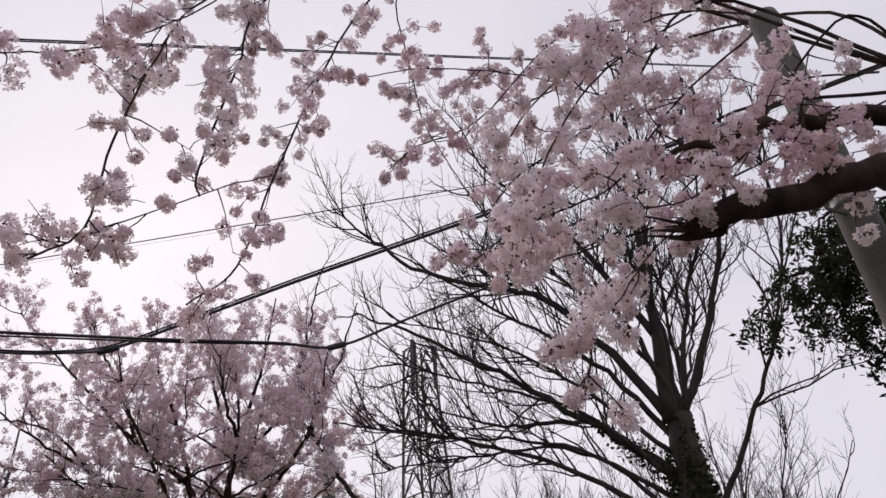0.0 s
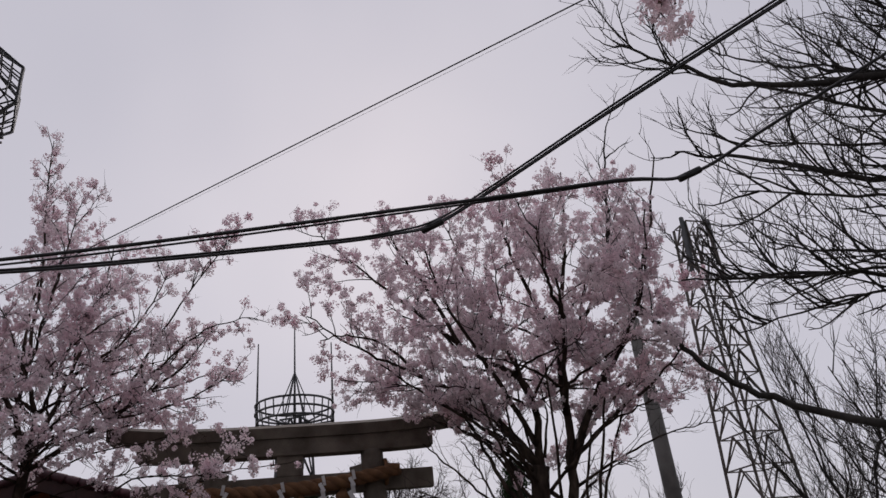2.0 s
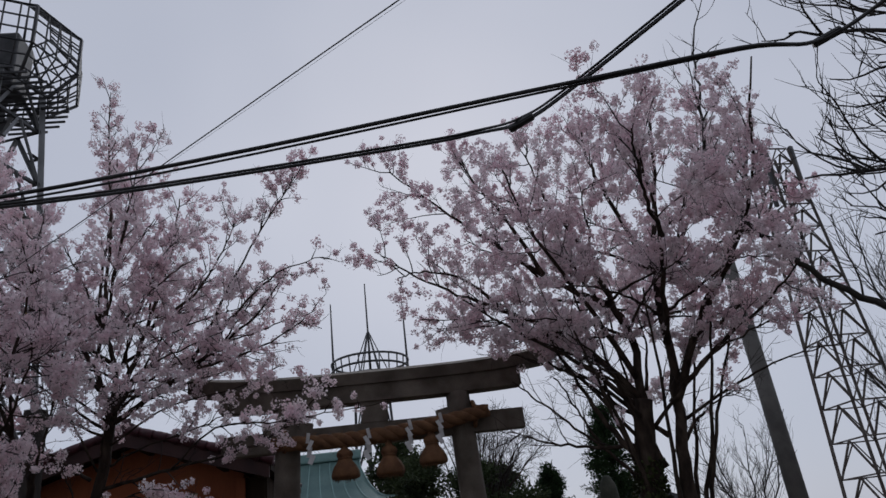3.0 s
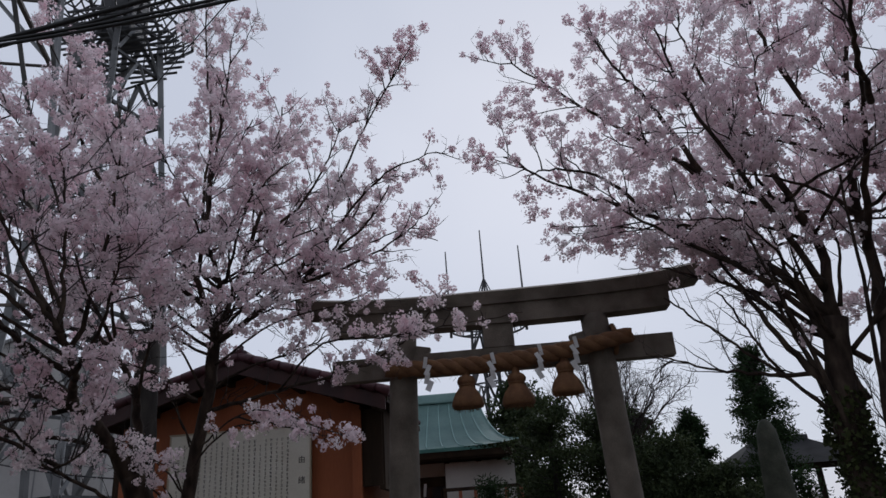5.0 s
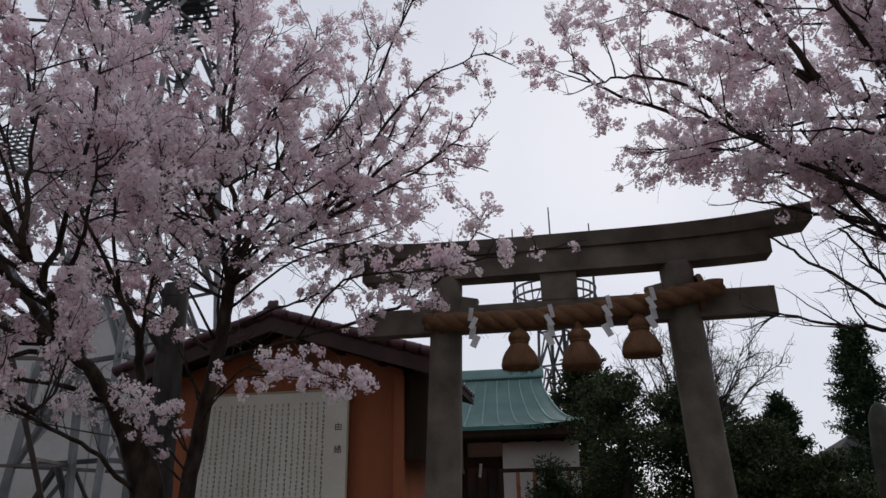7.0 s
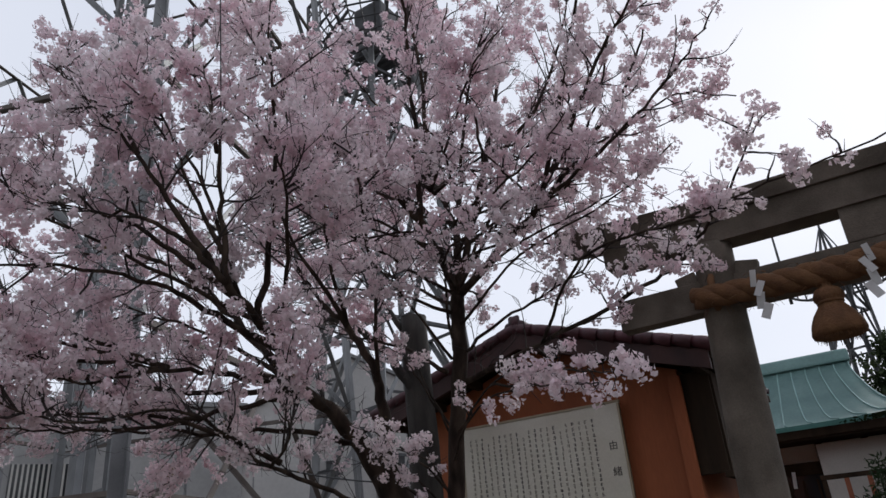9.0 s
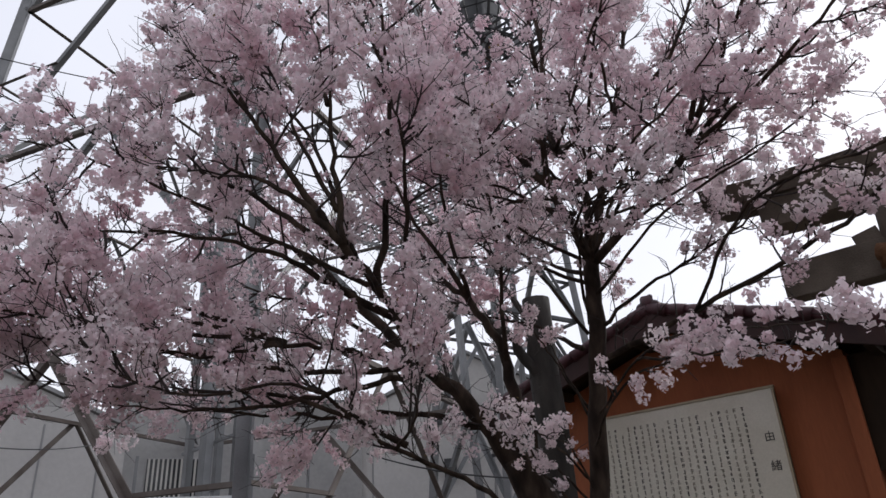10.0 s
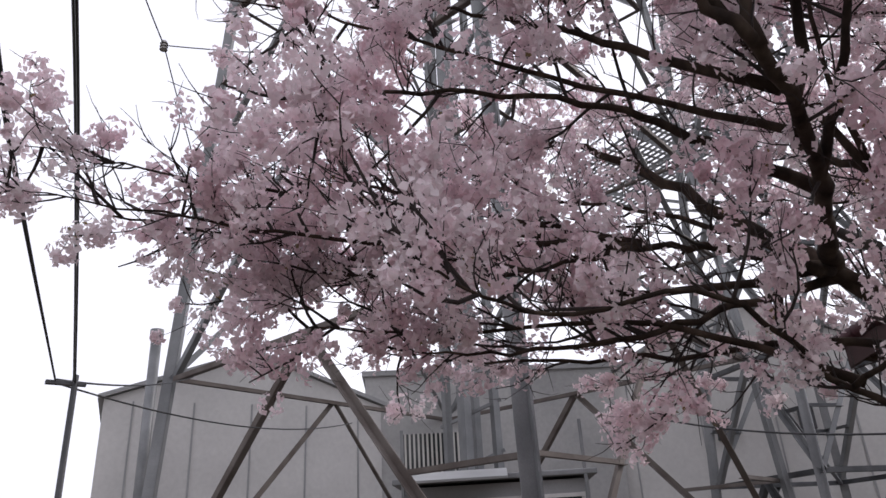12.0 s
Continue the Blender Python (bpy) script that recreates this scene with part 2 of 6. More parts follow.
def sag(a, b, drop, n=24):
    a, b = np.array(a, float), np.array(b, float)
    t = np.linspace(0, 1, n)[:, None]
    p = a + (b - a) * t
    p[:, 2] -= (4 * drop * t * (1 - t))[:, 0]
    return p


def cable(points, r, label, name="cable", sides=5, mat=None):
    acc = Acc()
    acc.tube(points, r, r, sides)
    return tagged(link_mesh(name, acc.mesh(name), mat or M_CABLE, smooth=True), label, "cable")


# ---- ground ----
bm = bmesh.new()
bmesh.ops.create_grid(bm, x_segments=60, y_segments=60, size=400)
for v in bm.verts:
    if v.co.length < 120:
        v.co.z = 0.03 * noise.noise(v.co * 0.2)
tagged(part("ground", bm, M_GROUND), "bare packed earth of the shrine yard", "ground", kind="structure")
# ---- torii ----
TY = 10.0


def lofted(sections):
    """A beam along x from cross-sections: rows of (x, corners in y and z)."""
    bm = bmesh.new()
    rings = [[bm.verts.new((x, y, z)) for y, z in c] for x, c in sections]
    for a, b in zip(rings, rings[1:]):
        for i in range(len(a)):
            j = (i + 1) % len(a)
            bm.faces.new((a[i], a[j], b[j], b[i]))
    bm.faces.new(rings[0][::-1])
    bm.faces.new(rings[-1])
    bmesh.ops.recalc_face_normals(bm, faces=bm.faces[:])
    return bm


torii = thing("torii_gate", "weathered grey-brown stone torii gate hung with straw rope", "torii gate", (0, TY, 0))
for s in (-1, 1):
    acc = Acc()
    zs = np.linspace(0, 4.06, 14)
    acc.tube(np.stack([s * (1.475 - 0.035 * zs), np.full(14, TY), zs], 1), 0.215, 0.185, 24)
    link_mesh("pillar", acc.mesh("pillar"), M_STONE, torii, smooth=True)
    acc = Acc()
    acc.tube([(s * 1.475, TY, 0.0), (s * 1.475, TY, 0.16), (s * 1.475, TY, 0.22)], 0.34, 0.3, 24)
    link_mesh("pillar_base", acc.mesh("pillar_base"), M_STONE, torii)


def rise(x):
    return 0.14 * (abs(x) / 2.85) ** 3.6


xs = np.linspace(-1, 1, 41)
# lower lintel course
part("lower_lintel", lofted([(x * 2.36, [(TY - 0.15, 4.04 + 0.55 * rise(x * 2.36)), (TY + 0.15, 4.04 + 0.55 * rise(x * 2.36)), (TY + 0.17, 4.30 + 0.8 * rise(x * 2.36)), (TY - 0.17, 4.30 + 0.8 * rise(x * 2.36))]) for x in xs]), M_STONE, torii)
# upper lintel with a ridged top
part("upper_lintel", lofted([(x * 2.82, [(TY - 0.21, 4.304 + rise(x * 2.82) * 0.82), (TY + 0.21, 4.304 + rise(x * 2.82) * 0.82), (TY + 0.25, 4.47 + rise(x * 2.82)), (TY, 4.57 + rise(x * 2.82)), (TY - 0.25, 4.47 + rise(x * 2.82))]) for x in xs]), M_STONE, torii)
part("tie_beam", box((4.66, 0.2, 0.31), (0, TY, 3.56), bevel=0.012), M_STONE, torii)
part("centre_strut", box((0.42, 0.22, 0.35), (0.0, TY, 3.885), bevel=0.015), M_STONE, torii)
for s in (-1, 1):
    for d in (-1, 1):
        part("wedge", box((0.2, 0.12, 0.12), (s * 1.345 + d * 0.28, TY, 3.765), (0, d * 12, 0), bevel=0.01), M_STONE, torii)

# rope of twisted straw across the gate, in front of the tie beam
rope = thing("straw_rope", "thick twisted straw rope tied across the torii", "straw rope", (0, TY - 0.25, 3.3))
t = np.linspace(0, 1, 70)
rx = -1.55 + 3.3 * t
rz = 3.50 + 0.19 * t - 0.12 * np.sin(np.pi * t)
for k in range(3):
    acc = Acc()
    ph = 2 * np.pi * (k / 3 + t * 5.5)
    rr = 0.046 * (0.75 + 0.35 * np.sin(np.pi * t))
    pts = np.stack([rx, TY - 0.27 + rr * np.cos(ph), rz + rr * np.sin(ph)], 1)
    acc.tube(pts, 0.075, 0.075, 9)
    link_mesh("strand", acc.mesh("strand"), M_STRAW, rope, smooth=True)
for sx in (-1.48, 1.66):
    acc = Acc()
    a = np.linspace(0, 2 * np.pi, 20)
    acc.tube(np.stack([np.full(20, sx * 0.93), TY - 0.02 + 0.25 * np.cos(a), (3.55 if sx < 0 else 3.68) + 0.2 * np.sin(a)], 1), 0.035, 0.035, 7, cap=False)
    link_mesh("lashing", acc.mesh("lashing"), M_STRAW, rope, smooth=True)
# loose straw ends
acc = Acc()
rng = random.Random(3)
for i in range(160):
    u = rng.random()
    x, z = -1.5 + 3.2 * u, 3.50 + 0.19 * u - 0.12 * math.sin(math.pi * u)
    a = rng.uniform(0, 6.28)
    p = np.array([x, TY - 0.27 + 0.12 * math.cos(a), z + 0.12 * math.sin(a)])
    q = p + np.array([rng.uniform(-0.09, 0.09), 0.04 * math.cos(a), 0.05 * math.sin(a) - 0.03])
    acc.tube([p, (p + q) / 2 + (0, 0, 0.01), q], 0.003, 0.0015, 3)
tagged(link_mesh("loose_straw", acc.mesh("loose_straw"), M_STRAW, rope), kind="stuff")


def tassel(x, ztop, turn):
    """A bell-shaped bundle of straw with a cord round its neck."""
    e = thing("straw_tassel", "bell-shaped bundle of brown straw hanging from the rope", "straw tassel", (x, TY - 0.27, ztop - 0.46), "tassels on the rope")
    prof = [(0.03, 0.10), (0.05, 0.0), (0.1, -0.03), (0.122, -0.075), (0.115, -0.11), (0.088, -0.14), (0.112, -0.18), (0.165, -0.25), (0.2, -0.32), (0.214, -0.385), (0.2, -0.425), (0.12, -0.43), (0.0, -0.41)]
    bm = bmesh.new()
    n = 28
    rings = []
    for r, z in prof:
        rings.append([bm.verts.new((x + (r + 0.008 * math.sin(9 * a + turn)) * math.cos(a), TY - 0.27 + (r + 0.008 * math.sin(9 * a + turn)) * math.sin(a), ztop + z)) for a in [2 * math.pi * i / n for i in range(n)]])
    for a, b in zip(rings, rings[1:]):
        for i in range(n):
            bm.faces.new((a[i], a[(i + 1) % n], b[(i + 1) % n], b[i]))
    bmesh.ops.recalc_face_normals(bm, faces=bm.faces[:])
    part("straw_bell", bm, M_STRAW, e, smooth=True)
    acc = Acc()
    a = np.linspace(0, 2 * np.pi, 22)
    acc.tube(np.stack([x + 0.096 * np.cos(a), TY - 0.27 + 0.096 * np.sin(a), np.full(22, ztop - 0.14)], 1), 0.014, 0.014, 6, cap=False)
    link_mesh("neck_cord", acc.mesh("neck_cord"), M_STRAW, e, smooth=True)
    acc = Acc()
    for i in range(90):
        b = rng.uniform(0, 6.28)
        r = rng.uniform(0.12, 0.18)
        p = np.array([x + r * math.cos(b), TY - 0.27 + r * math.sin(b), ztop - 0.40])
        acc.tube([p, p + (0.012 * math.cos(b), 0.012 * math.sin(b), -0.05 - 0.03 * rng.random())], 0.004, 0.002, 3)
    tagged(link_mesh("straw_fringe", acc.mesh("straw_fringe"), M_STRAW, e), kind="stuff")


for x, z, tr in ((-0.48, 3.33, 0.2), (0.18, 3.31, 1.1), (0.83, 3.40, 2.0)):
    tassel(x, z, tr)


def paper_streamer(x, ztop, flip):
    """A zigzag streamer of folded white paper."""
    e = thing("paper_streamer", "zigzag folded white paper streamer hanging from the rope", "paper streamer", (x, TY - 0.4, ztop - 0.42), "streamers on the rope")
    off = 0.0
    for i in range(4):
        w = 0.05 + 0.008 * i
        part("fold", box((w, 0.004, 0.15), (x + off, TY - 0.4 - 0.012 * (i % 2), ztop - 0.06 - 0.105 * i), (8 * (-1) ** i, 26 * flip * (1 if i % 2 else 0.4), 6 * i), bevel=0), M_PAPER, e)
        off += 0.03 * flip * (1 if i % 2 == 0 else -0.5)


for x, z, fl in ((-1.0, 3.58, 1), (-0.1, 3.56, -1), (0.53, 3.62, -1), (1.0, 3.68, -1)):
    paper_streamer(x, z, fl)

# ---- red-brown hut with its history board ----
HY = 12.9
hut = thing("wooden_hut", "small red-brown wooden hut with a dark tiled gable roof", "hut", (-4.85, HY + 1.6, 0))


def prism(corners, y0, y1):
    """A solid from a polygon in x and z, drawn out along y."""
    bm = bmesh.new()
    a = [bm.verts.new((x, y0, z)) for x, z in corners]
    b = [bm.verts.new((x, y1, z)) for x, z in corners]
    n = len(a)
    bm.faces.new(a)
    bm.faces.new(b[::-1])
    for i in range(n):
        bm.faces.new((a[i], b[i], b[(i + 1) % n], a[(i + 1) % n]))
    bmesh.ops.recalc_face_normals(bm, faces=bm.faces[:])
    return bm


RIDGE, EAVE, HX = 4.48, 3.66, -4.62
slopes = {}
part("wall", prism([(-6.85, 0), (-2.6, 0), (-2.6, 3.6), (HX, 4.3), (-6.85, 3.56)], HY, HY + 3.2), M_REDWALL, hut)
for x in (-6.81, -2.64):
    part("corner_post", box((0.16, 0.16, 3.5), (x, HY - 0.02, 1.75), bevel=0.008), M_REDWALL, hut)
for s in (-1, 1):
    # boarded side bays hanging below the eaves, each board by itself
    for k in range(11):
        part("side_board", box((0.04, 0.285, 1.3), (HX + s * 2.43, HY + 0.16 + k * 0.29, 2.86), bevel=0.004), M_DARKWOOD, hut, "dark brown board under the eave")
    part("side_return", box((0.36, 0.05, 1.3), (HX + s * 2.24, HY - 0.01, 2.86), bevel=0.004), M_DARKWOOD, hut, "dark brown board under the eave")
    part("side_rail", box((0.1, 3.3, 0.08), (HX + s * 2.41, HY + 1.6, 2.19), bevel=0.006), M_DARKWOOD, hut)
part("sill_beam", box((4.3, 0.1, 0.14), (HX - 0.1, HY - 0.05, 0.9), bevel=0.008), M_REDBEAM, hut)
slope = math.degrees(math.atan2(RIDGE - EAVE, 2.58))
for s in (-1, 1):
    slopes[s] = part("roof_slope", prism([(HX, RIDGE - 0.13), (HX + s * 2.62, EAVE - 0.13), (HX + s * 2.62, EAVE - 0.02), (HX, RIDGE)], HY - 0.55, HY + 3.7), M_DARKWOOD, hut)
    part("barge_board", prism([(HX, RIDGE - 0.27), (HX + s * 2.6, EAVE - 0.27), (HX + s * 2.6, EAVE - 0.03), (HX, RIDGE - 0.03)], HY - 0.62, HY - 0.555), M_REDBEAM, hut)
    for j in range(4):
        f = 0.12 + j * 0.27
        part("purlin", box((0.1, 0.6, 0.12), (HX + s * 2.58 * f, HY - 0.3, RIDGE - 0.22 - (RIDGE - EAVE) * f), bevel=0.006), M_DARKWOOD, hut)
# round verge tiles along the gable edge
for s in (-1, 1):
    for j in range(11):
        f0, f1 = (j + 0.02) / 11, (j + 1.06) / 11
        acc = Acc()
        a = (HX + s * 2.66 * f0, HY - 0.6, RIDGE + 0.05 + (EAVE - RIDGE) * f0)
        b = (HX + s * 2.66 * f1, HY - 0.6, RIDGE + 0.035 + (EAVE - RIDGE) * f1)
        acc.tube([a, ((a[0] + b[0]) / 2, a[1], (a[2] + b[2]) / 2 + 0.006), b], 0.072, 0.098, 10)
        link_mesh("verge_tile", acc.mesh("verge_tile"), M_TILE, slopes[s], smooth=False)
# ridge with its end ornament
part("ridge_cap", box((0.3, 4.3, 0.16), (HX, HY + 1.57, RIDGE + 0.07), bevel=0.05), M_TILE, hut)
bm = bmesh.new()
for x, z, r in ((0, 0.06, 0.1), (-0.1, 0.0, 0.07), (0.1, 0.0, 0.07), (-0.05, 0.12, 0.045), (0.05, 0.12, 0.045), (0, -0.04, 0.1)):
    bmesh.ops.create_uvsphere(bm, u_segments=14, v_segments=8, radius=r, matrix=Matrix.Translation((HX + x, HY - 0.6, RIDGE + 0.08 + z)) @ Matrix.Diagonal((1, 0.55, 1, 1)))
part("ridge_ornament", bm, M_TILE, hut, "dark red tile ridge-end ornament", smooth=True)

# board of writing fixed to the gable wall
board = thing("history_board", "cream notice board with columns of handwritten brush characters", "notice board", (-4.68, HY - 0.13, 1.3))
BX0, BX1, BZ0, BZ1 = -5.98, -3.42, 1.25, 3.29
part("panel", box((BX1 - BX0, 0.05, BZ1 - BZ0), ((BX0 + BX1) / 2, HY - 0.13, (BZ0 + BZ1) / 2), bevel=0.008), M_BOARD, board)
for x in (BX0 + 0.015, BX1 - 0.015):
    part("side_trim", box((0.03, 0.06, BZ1 - BZ0 - 0.02), (x, HY - 0.135, (BZ0 + BZ1) / 2), bevel=0.004), M_BOARDFRAME, board)
part("top_trim", box((BX1 - BX0 + 0.02, 0.07, 0.03), ((BX0 + BX1) / 2, HY - 0.135, BZ1 + 0.012), bevel=0.004), M_BOARDFRAME, board)
rng = random.Random(11)
for c in range(21):
    x = BX1 - 0.42 - c * 0.098
    if x < BX0 + 0.12:
        break
    bm = bmesh.new()
    z = BZ1 - 0.17 - (0.09 if c % 6 == 5 else 0)
    while z > BZ0 + 0.12:
        h = rng.uniform(0.035, 0.06)
        w = rng.uniform(0.026, 0.046)
        for q in range(3):
            box((w * rng.uniform(0.5, 1), 0.002, 0.007), (x + rng.uniform(-0.006, 0.006), HY - 0.1575, z - h * (q + 0.3) / 3), bm=bm)
        box((0.007, 0.002, h), (x + rng.uniform(-0.012, 0.012), HY - 0.1575, z - h / 2), bm=bm)
        z -= h + rng.uniform(0.012, 0.03)
    part("writing_column", bm, M_INKPALE if c % 3 else M_INK, board, "column of faded brush writing")["kind"] = "stuff"


def characters(text, size, place, mat, parent):
    cu = bpy.data.curves.new("letters", "FONT")
    cu.body, cu.size, cu.extrude = text, size, 0.002
    cu.align_x, cu.align_y = "CENTER", "CENTER"
    ob = new("letters", cu)
    dg = bpy.context.evaluated_depsgraph_get()
    me = bpy.data.meshes.new_from_object(ob.evaluated_get(dg))
    bpy.data.objects.remove(ob)
    me.transform(pose(*place, 90, 0, 0))
    me.materials.clear()
    return link_mesh("letters", me, mat, parent)


characters("由", 0.13, (BX1 - 0.17, HY - 0.158, 2.72), M_INK, board)
characters("緒", 0.13, (BX1 - 0.17, HY - 0.158, 2.38), M_INK, board)

# ---- shrine hall with a verdigris roof ----
SY = 19.0
shrine = thing("shrine_hall", "white plaster shrine hall with a curved verdigris copper roof", "shrine hall", (-2.4, SY + 2.5, 0))
SX = -2.6
bm = bmesh.new()
rows = []
for i in range(15):
    f = i / 14
    y = SY - 0.2 + f * 2.6
    z = 3.35 + 1.6 * f ** 1.35
    half = 2.85 - 1.05 * min(1, f * 1.15) ** 0.55
    row = []
    for j in range(17):
        g = -1 + j / 8
        row.append(bm.verts.new((SX + g * half, y, z + 0.09 * abs(g) ** 4 * (1 - f))))
    rows.append(row)
back = [bm.verts.new((v.co.x, 2 * (SY + 2.4) - v.co.y + 0.0, v.co.z)) for r in rows[:-1][::-1] for v in r]
for a, b in zip(rows, rows[1:]):
    for j in range(16):
        bm.faces.new((a[j], a[j + 1], b[j + 1], b[j]))
bb = [rows[-1]] + [back[i * 17:(i + 1) * 17] for i in range(14)]
for a, b in zip(bb, bb[1:]):
    for j in range(16):
        bm.faces.new((a[j], a[j + 1], b[j + 1], b[j]))
ex = bmesh.ops.solidify(bm, geom=bm.faces[:], thickness=0.08)
bmesh.ops.recalc_face_normals(bm, faces=bm.faces[:])
part("roof", bm, M_COPPER, shrine, "curved verdigris copper sheet roof", smooth=True)
part("ridge", box((3.7, 0.35, 0.28), (SX, SY + 2.4, 5.02), bevel=0.05), M_COPPER, shrine)
for i in range(13):
    f = -1 + i / 6
    acc = Acc()
    pts = [(SX + f * (2.85 - 1.05 * min(1, g * 1.15) ** 0.55), SY - 0.2 + g * 2.6, 3.36 + 1.6 * g ** 1.35 + 0.09 * abs(f) ** 4 * (1 - g)) for g in np.linspace(0, 1, 12)]
    acc.tube(pts, 0.018, 0.018, 5)
    link_mesh("roof_seam", acc.mesh("roof_seam"), M_COPPER, shrine)
part("eave_board", box((5.4, 0.12, 0.16), (SX, SY + 0.02, 3.2), bevel=0.01), M_DARKWOOD, shrine)
part("soffit", box((5.3, 1.0, 0.06), (SX, SY + 0.5, 3.12)), M_DARKWOOD, shrine)
part("wall", box((4.6, 3.6, 3.1), (SX, SY + 2.8, 1.55)), M_PLASTER, shrine)
for x in (-4.86, -3.7, -2.75, -1.75, -0.9, -0.34):
    part("post", box((0.13, 0.13, 3.1), (x, SY + 0.95, 1.55), bevel=0.008), M_DARKWOOD, shrine)
part("wall_panel", box((1.8, 0.08, 3.02), (-0.86, SY + 0.52, 1.51)), M_PLASTER, shrine, "white plaster panel")
part("lintel", box((3.1, 0.14, 0.24), (-3.2, SY + 0.92, 2.62), bevel=0.01), M_DARKWOOD, shrine)
# solid dark sheet, its colour standing for the dim inside of the doorway
part("doorway", box((1.86, 0.08, 2.5), (-2.72, SY + 0.94, 1.25)), M_GLASS_SHADE, shrine, "dark sheet for the shade inside the doorway")
for i in range(7):
    part("door_slat", box((0.05, 0.05, 2.4), (-3.55 + i * 0.27, SY + 0.88, 1.2), bevel=0.006), M_DARKWOOD, shrine)
for i, x in enumerate((-3.4, -3.1, -2.35)):
    part("hanging_streamer", box((0.07, 0.01, 0.32), (x, SY + 0.8, 2.42), (0, 6 * (i - 1), 0)), M_PAPER, shrine, "white paper streamer")
# railing in front of the hall
rail = thing("timber_railing", "faded vermilion timber railing before the shrine hall", "railing", (-0.9, SY - 1.0, 0))
part("top_rail", box((1.9, 0.1, 0.08), (-0.75, SY - 1.0, 2.3), bevel=0.01), M_DARKWOOD, rail)
part("lower_rail", box((1.9, 0.07, 0.06), (-0.75, SY - 1.0, 1.7), bevel=0.01), M_VERM, rail)
for i in range(6):
    part("rail_post", box((0.08, 0.08, 2.3), (-1.65 + i * 0.36, SY - 1.0, 1.15), bevel=0.008), M_VERM if i % 3 else M_DARKWOOD, rail)
# pale stakes beside the hut
stakes = thing("picket_screen", "row of pale weathered upright wooden pickets", "fence", (-2.9, 15.5, 0))
for i in range(6):
    part("picket", box((0.09, 0.04, 2.05 + 0.06 * (i % 2)), (-3.3 + i * 0.17, 16.2, 1.03), bevel=0.006), M_PLASTER if i % 2 == 0 else M_DARKWOOD, stakes)

# ---- standing stone and pavilion on the far side of the yard ----
stone = thing("standing_stone", "tall rough grey-green standing stone on a plinth", "stone monument", (4.55, 13.8, 0))
bm = bmesh.new()
prof = [(0.31, 0.3), (0.3, 0.9), (0.27, 1.6), (0.22, 2.3), (0.17, 2.7), (0.09, 2.86), (0.02, 2.9)]
rings = []
for r, z in prof:
    rings.append([bm.verts.new((4.55 + r * math.cos(a) * (1 + 0.18 * noise.noise((math.cos(a) * 2, math.sin(a) * 2, z * 2))), 13.8 + 0.6 * r * math.sin(a), z)) for a in [2 * math.pi * i / 18 for i in range(18)]])
for a, b in zip(rings, rings[1:]):
    for i in range(18):
        bm.faces.new((a[i], a[(i + 1) % 18], b[(i + 1) % 18], b[i]))
part("shaft", bm, M_MOSSY, stone, smooth=True)
part("plinth", box((1.3, 1.0, 0.34), (4.55, 13.8, 0.17), bevel=0.04), M_STONE, stone)
part("low_block", box((1.5, 0.7, 1.0), (4.6, 13.2, 0.5), bevel=0.05), M_STONE, stone)

pav = thing("wash_pavilion", "small open pavilion with a dark grey tiled roof", "pavilion", (7.0, 20.4, 0))
bm = bmesh.new()
lo = [bm.verts.new((7.0 + sx * 1.7, 20.4 + sy * 1.5, 2.35)) for sx, sy in ((-1, -1), (1, -1), (1, 1), (-1, 1))]
hi = [bm.verts.new((7.0 + sx * 0.7, 20.4, 3.05)) for sx in (-1, 1)]
bm.faces.new((lo[0], lo[1], hi[1], hi[0]))
bm.faces.new((lo[2], lo[3], hi[0], hi[1]))
bm.faces.new((lo[1], lo[2], hi[1]))
bm.faces.new((lo[3], lo[0], hi[0]))
bmesh.ops.solidify(bm, geom=bm.faces[:], thickness=0.12)
bmesh.ops.recalc_face_normals(bm, faces=bm.faces[:])
part("roof", bm, M_DARKTILE, pav, "dark grey tiled hip roof")
part("ridge", box((1.5, 0.2, 0.16), (7.0, 20.4, 3.06), bevel=0.03), M_DARKTILE, pav)
part("beam", box((2.9, 0.14, 0.16), (7.0, 19.2, 2.3), bevel=0.01), M_DARKWOOD, pav)
for sx in (-1, 1):
    for sy in (-1, 1):
        part("post", box((0.14, 0.14, 2.35), (7.0 + sx * 1.3, 20.4 + sy * 1.15, 1.17), bevel=0.01), M_DARKWOOD, pav)
part("basin", box((1.4, 0.7, 0.8), (7.0, 20.4, 0.4), bevel=0.05), M_STONE, pav)
# low wall closing the yard on that side
tagged(part("yard_wall", box((16, 0.25, 1.5), (9.5, 23.5, 0.75), bevel=0.02), M_PLASTER), "low pale plaster wall round the yard", "wall", kind="structure")

# ---- white halls beyond the yard ----


def hall(name, label, centre, yaw, width, depth, eave, apex, cladding):
    e = thing(name, label, "building", (centre[0], centre[1], 0))
    m = Matrix.Translation((*centre, 0)) @ Matrix.Rotation(yaw, 4, "Z")
    w = width / 2
    bm = prism([(-w, 0), (w, 0), (w, eave), (0, apex), (-w, eave)], 0, depth)
    bm.transform(m)
    part("wall", bm, cladding, e)
    for s in (-1, 1):
        bm = prism([(0, apex + 0.02), (s * (w + 0.15), eave - 0.02), (s * (w + 0.15), eave + 0.1), (0, apex + 0.14)], -0.15, depth + 0.15)
        bm.transform(m)
        part("roof", bm, M_HALLROOF, e)
    return e, m


def on(m, bm):
    bm.transform(m)
    return bm


hall1, m1 = hall("white_hall", "plain pale grey warehouse with a shallow gable roof", (-23.45, 10.16), radians(82), 7.9, 12, 6.05, 7.5, M_HALL)
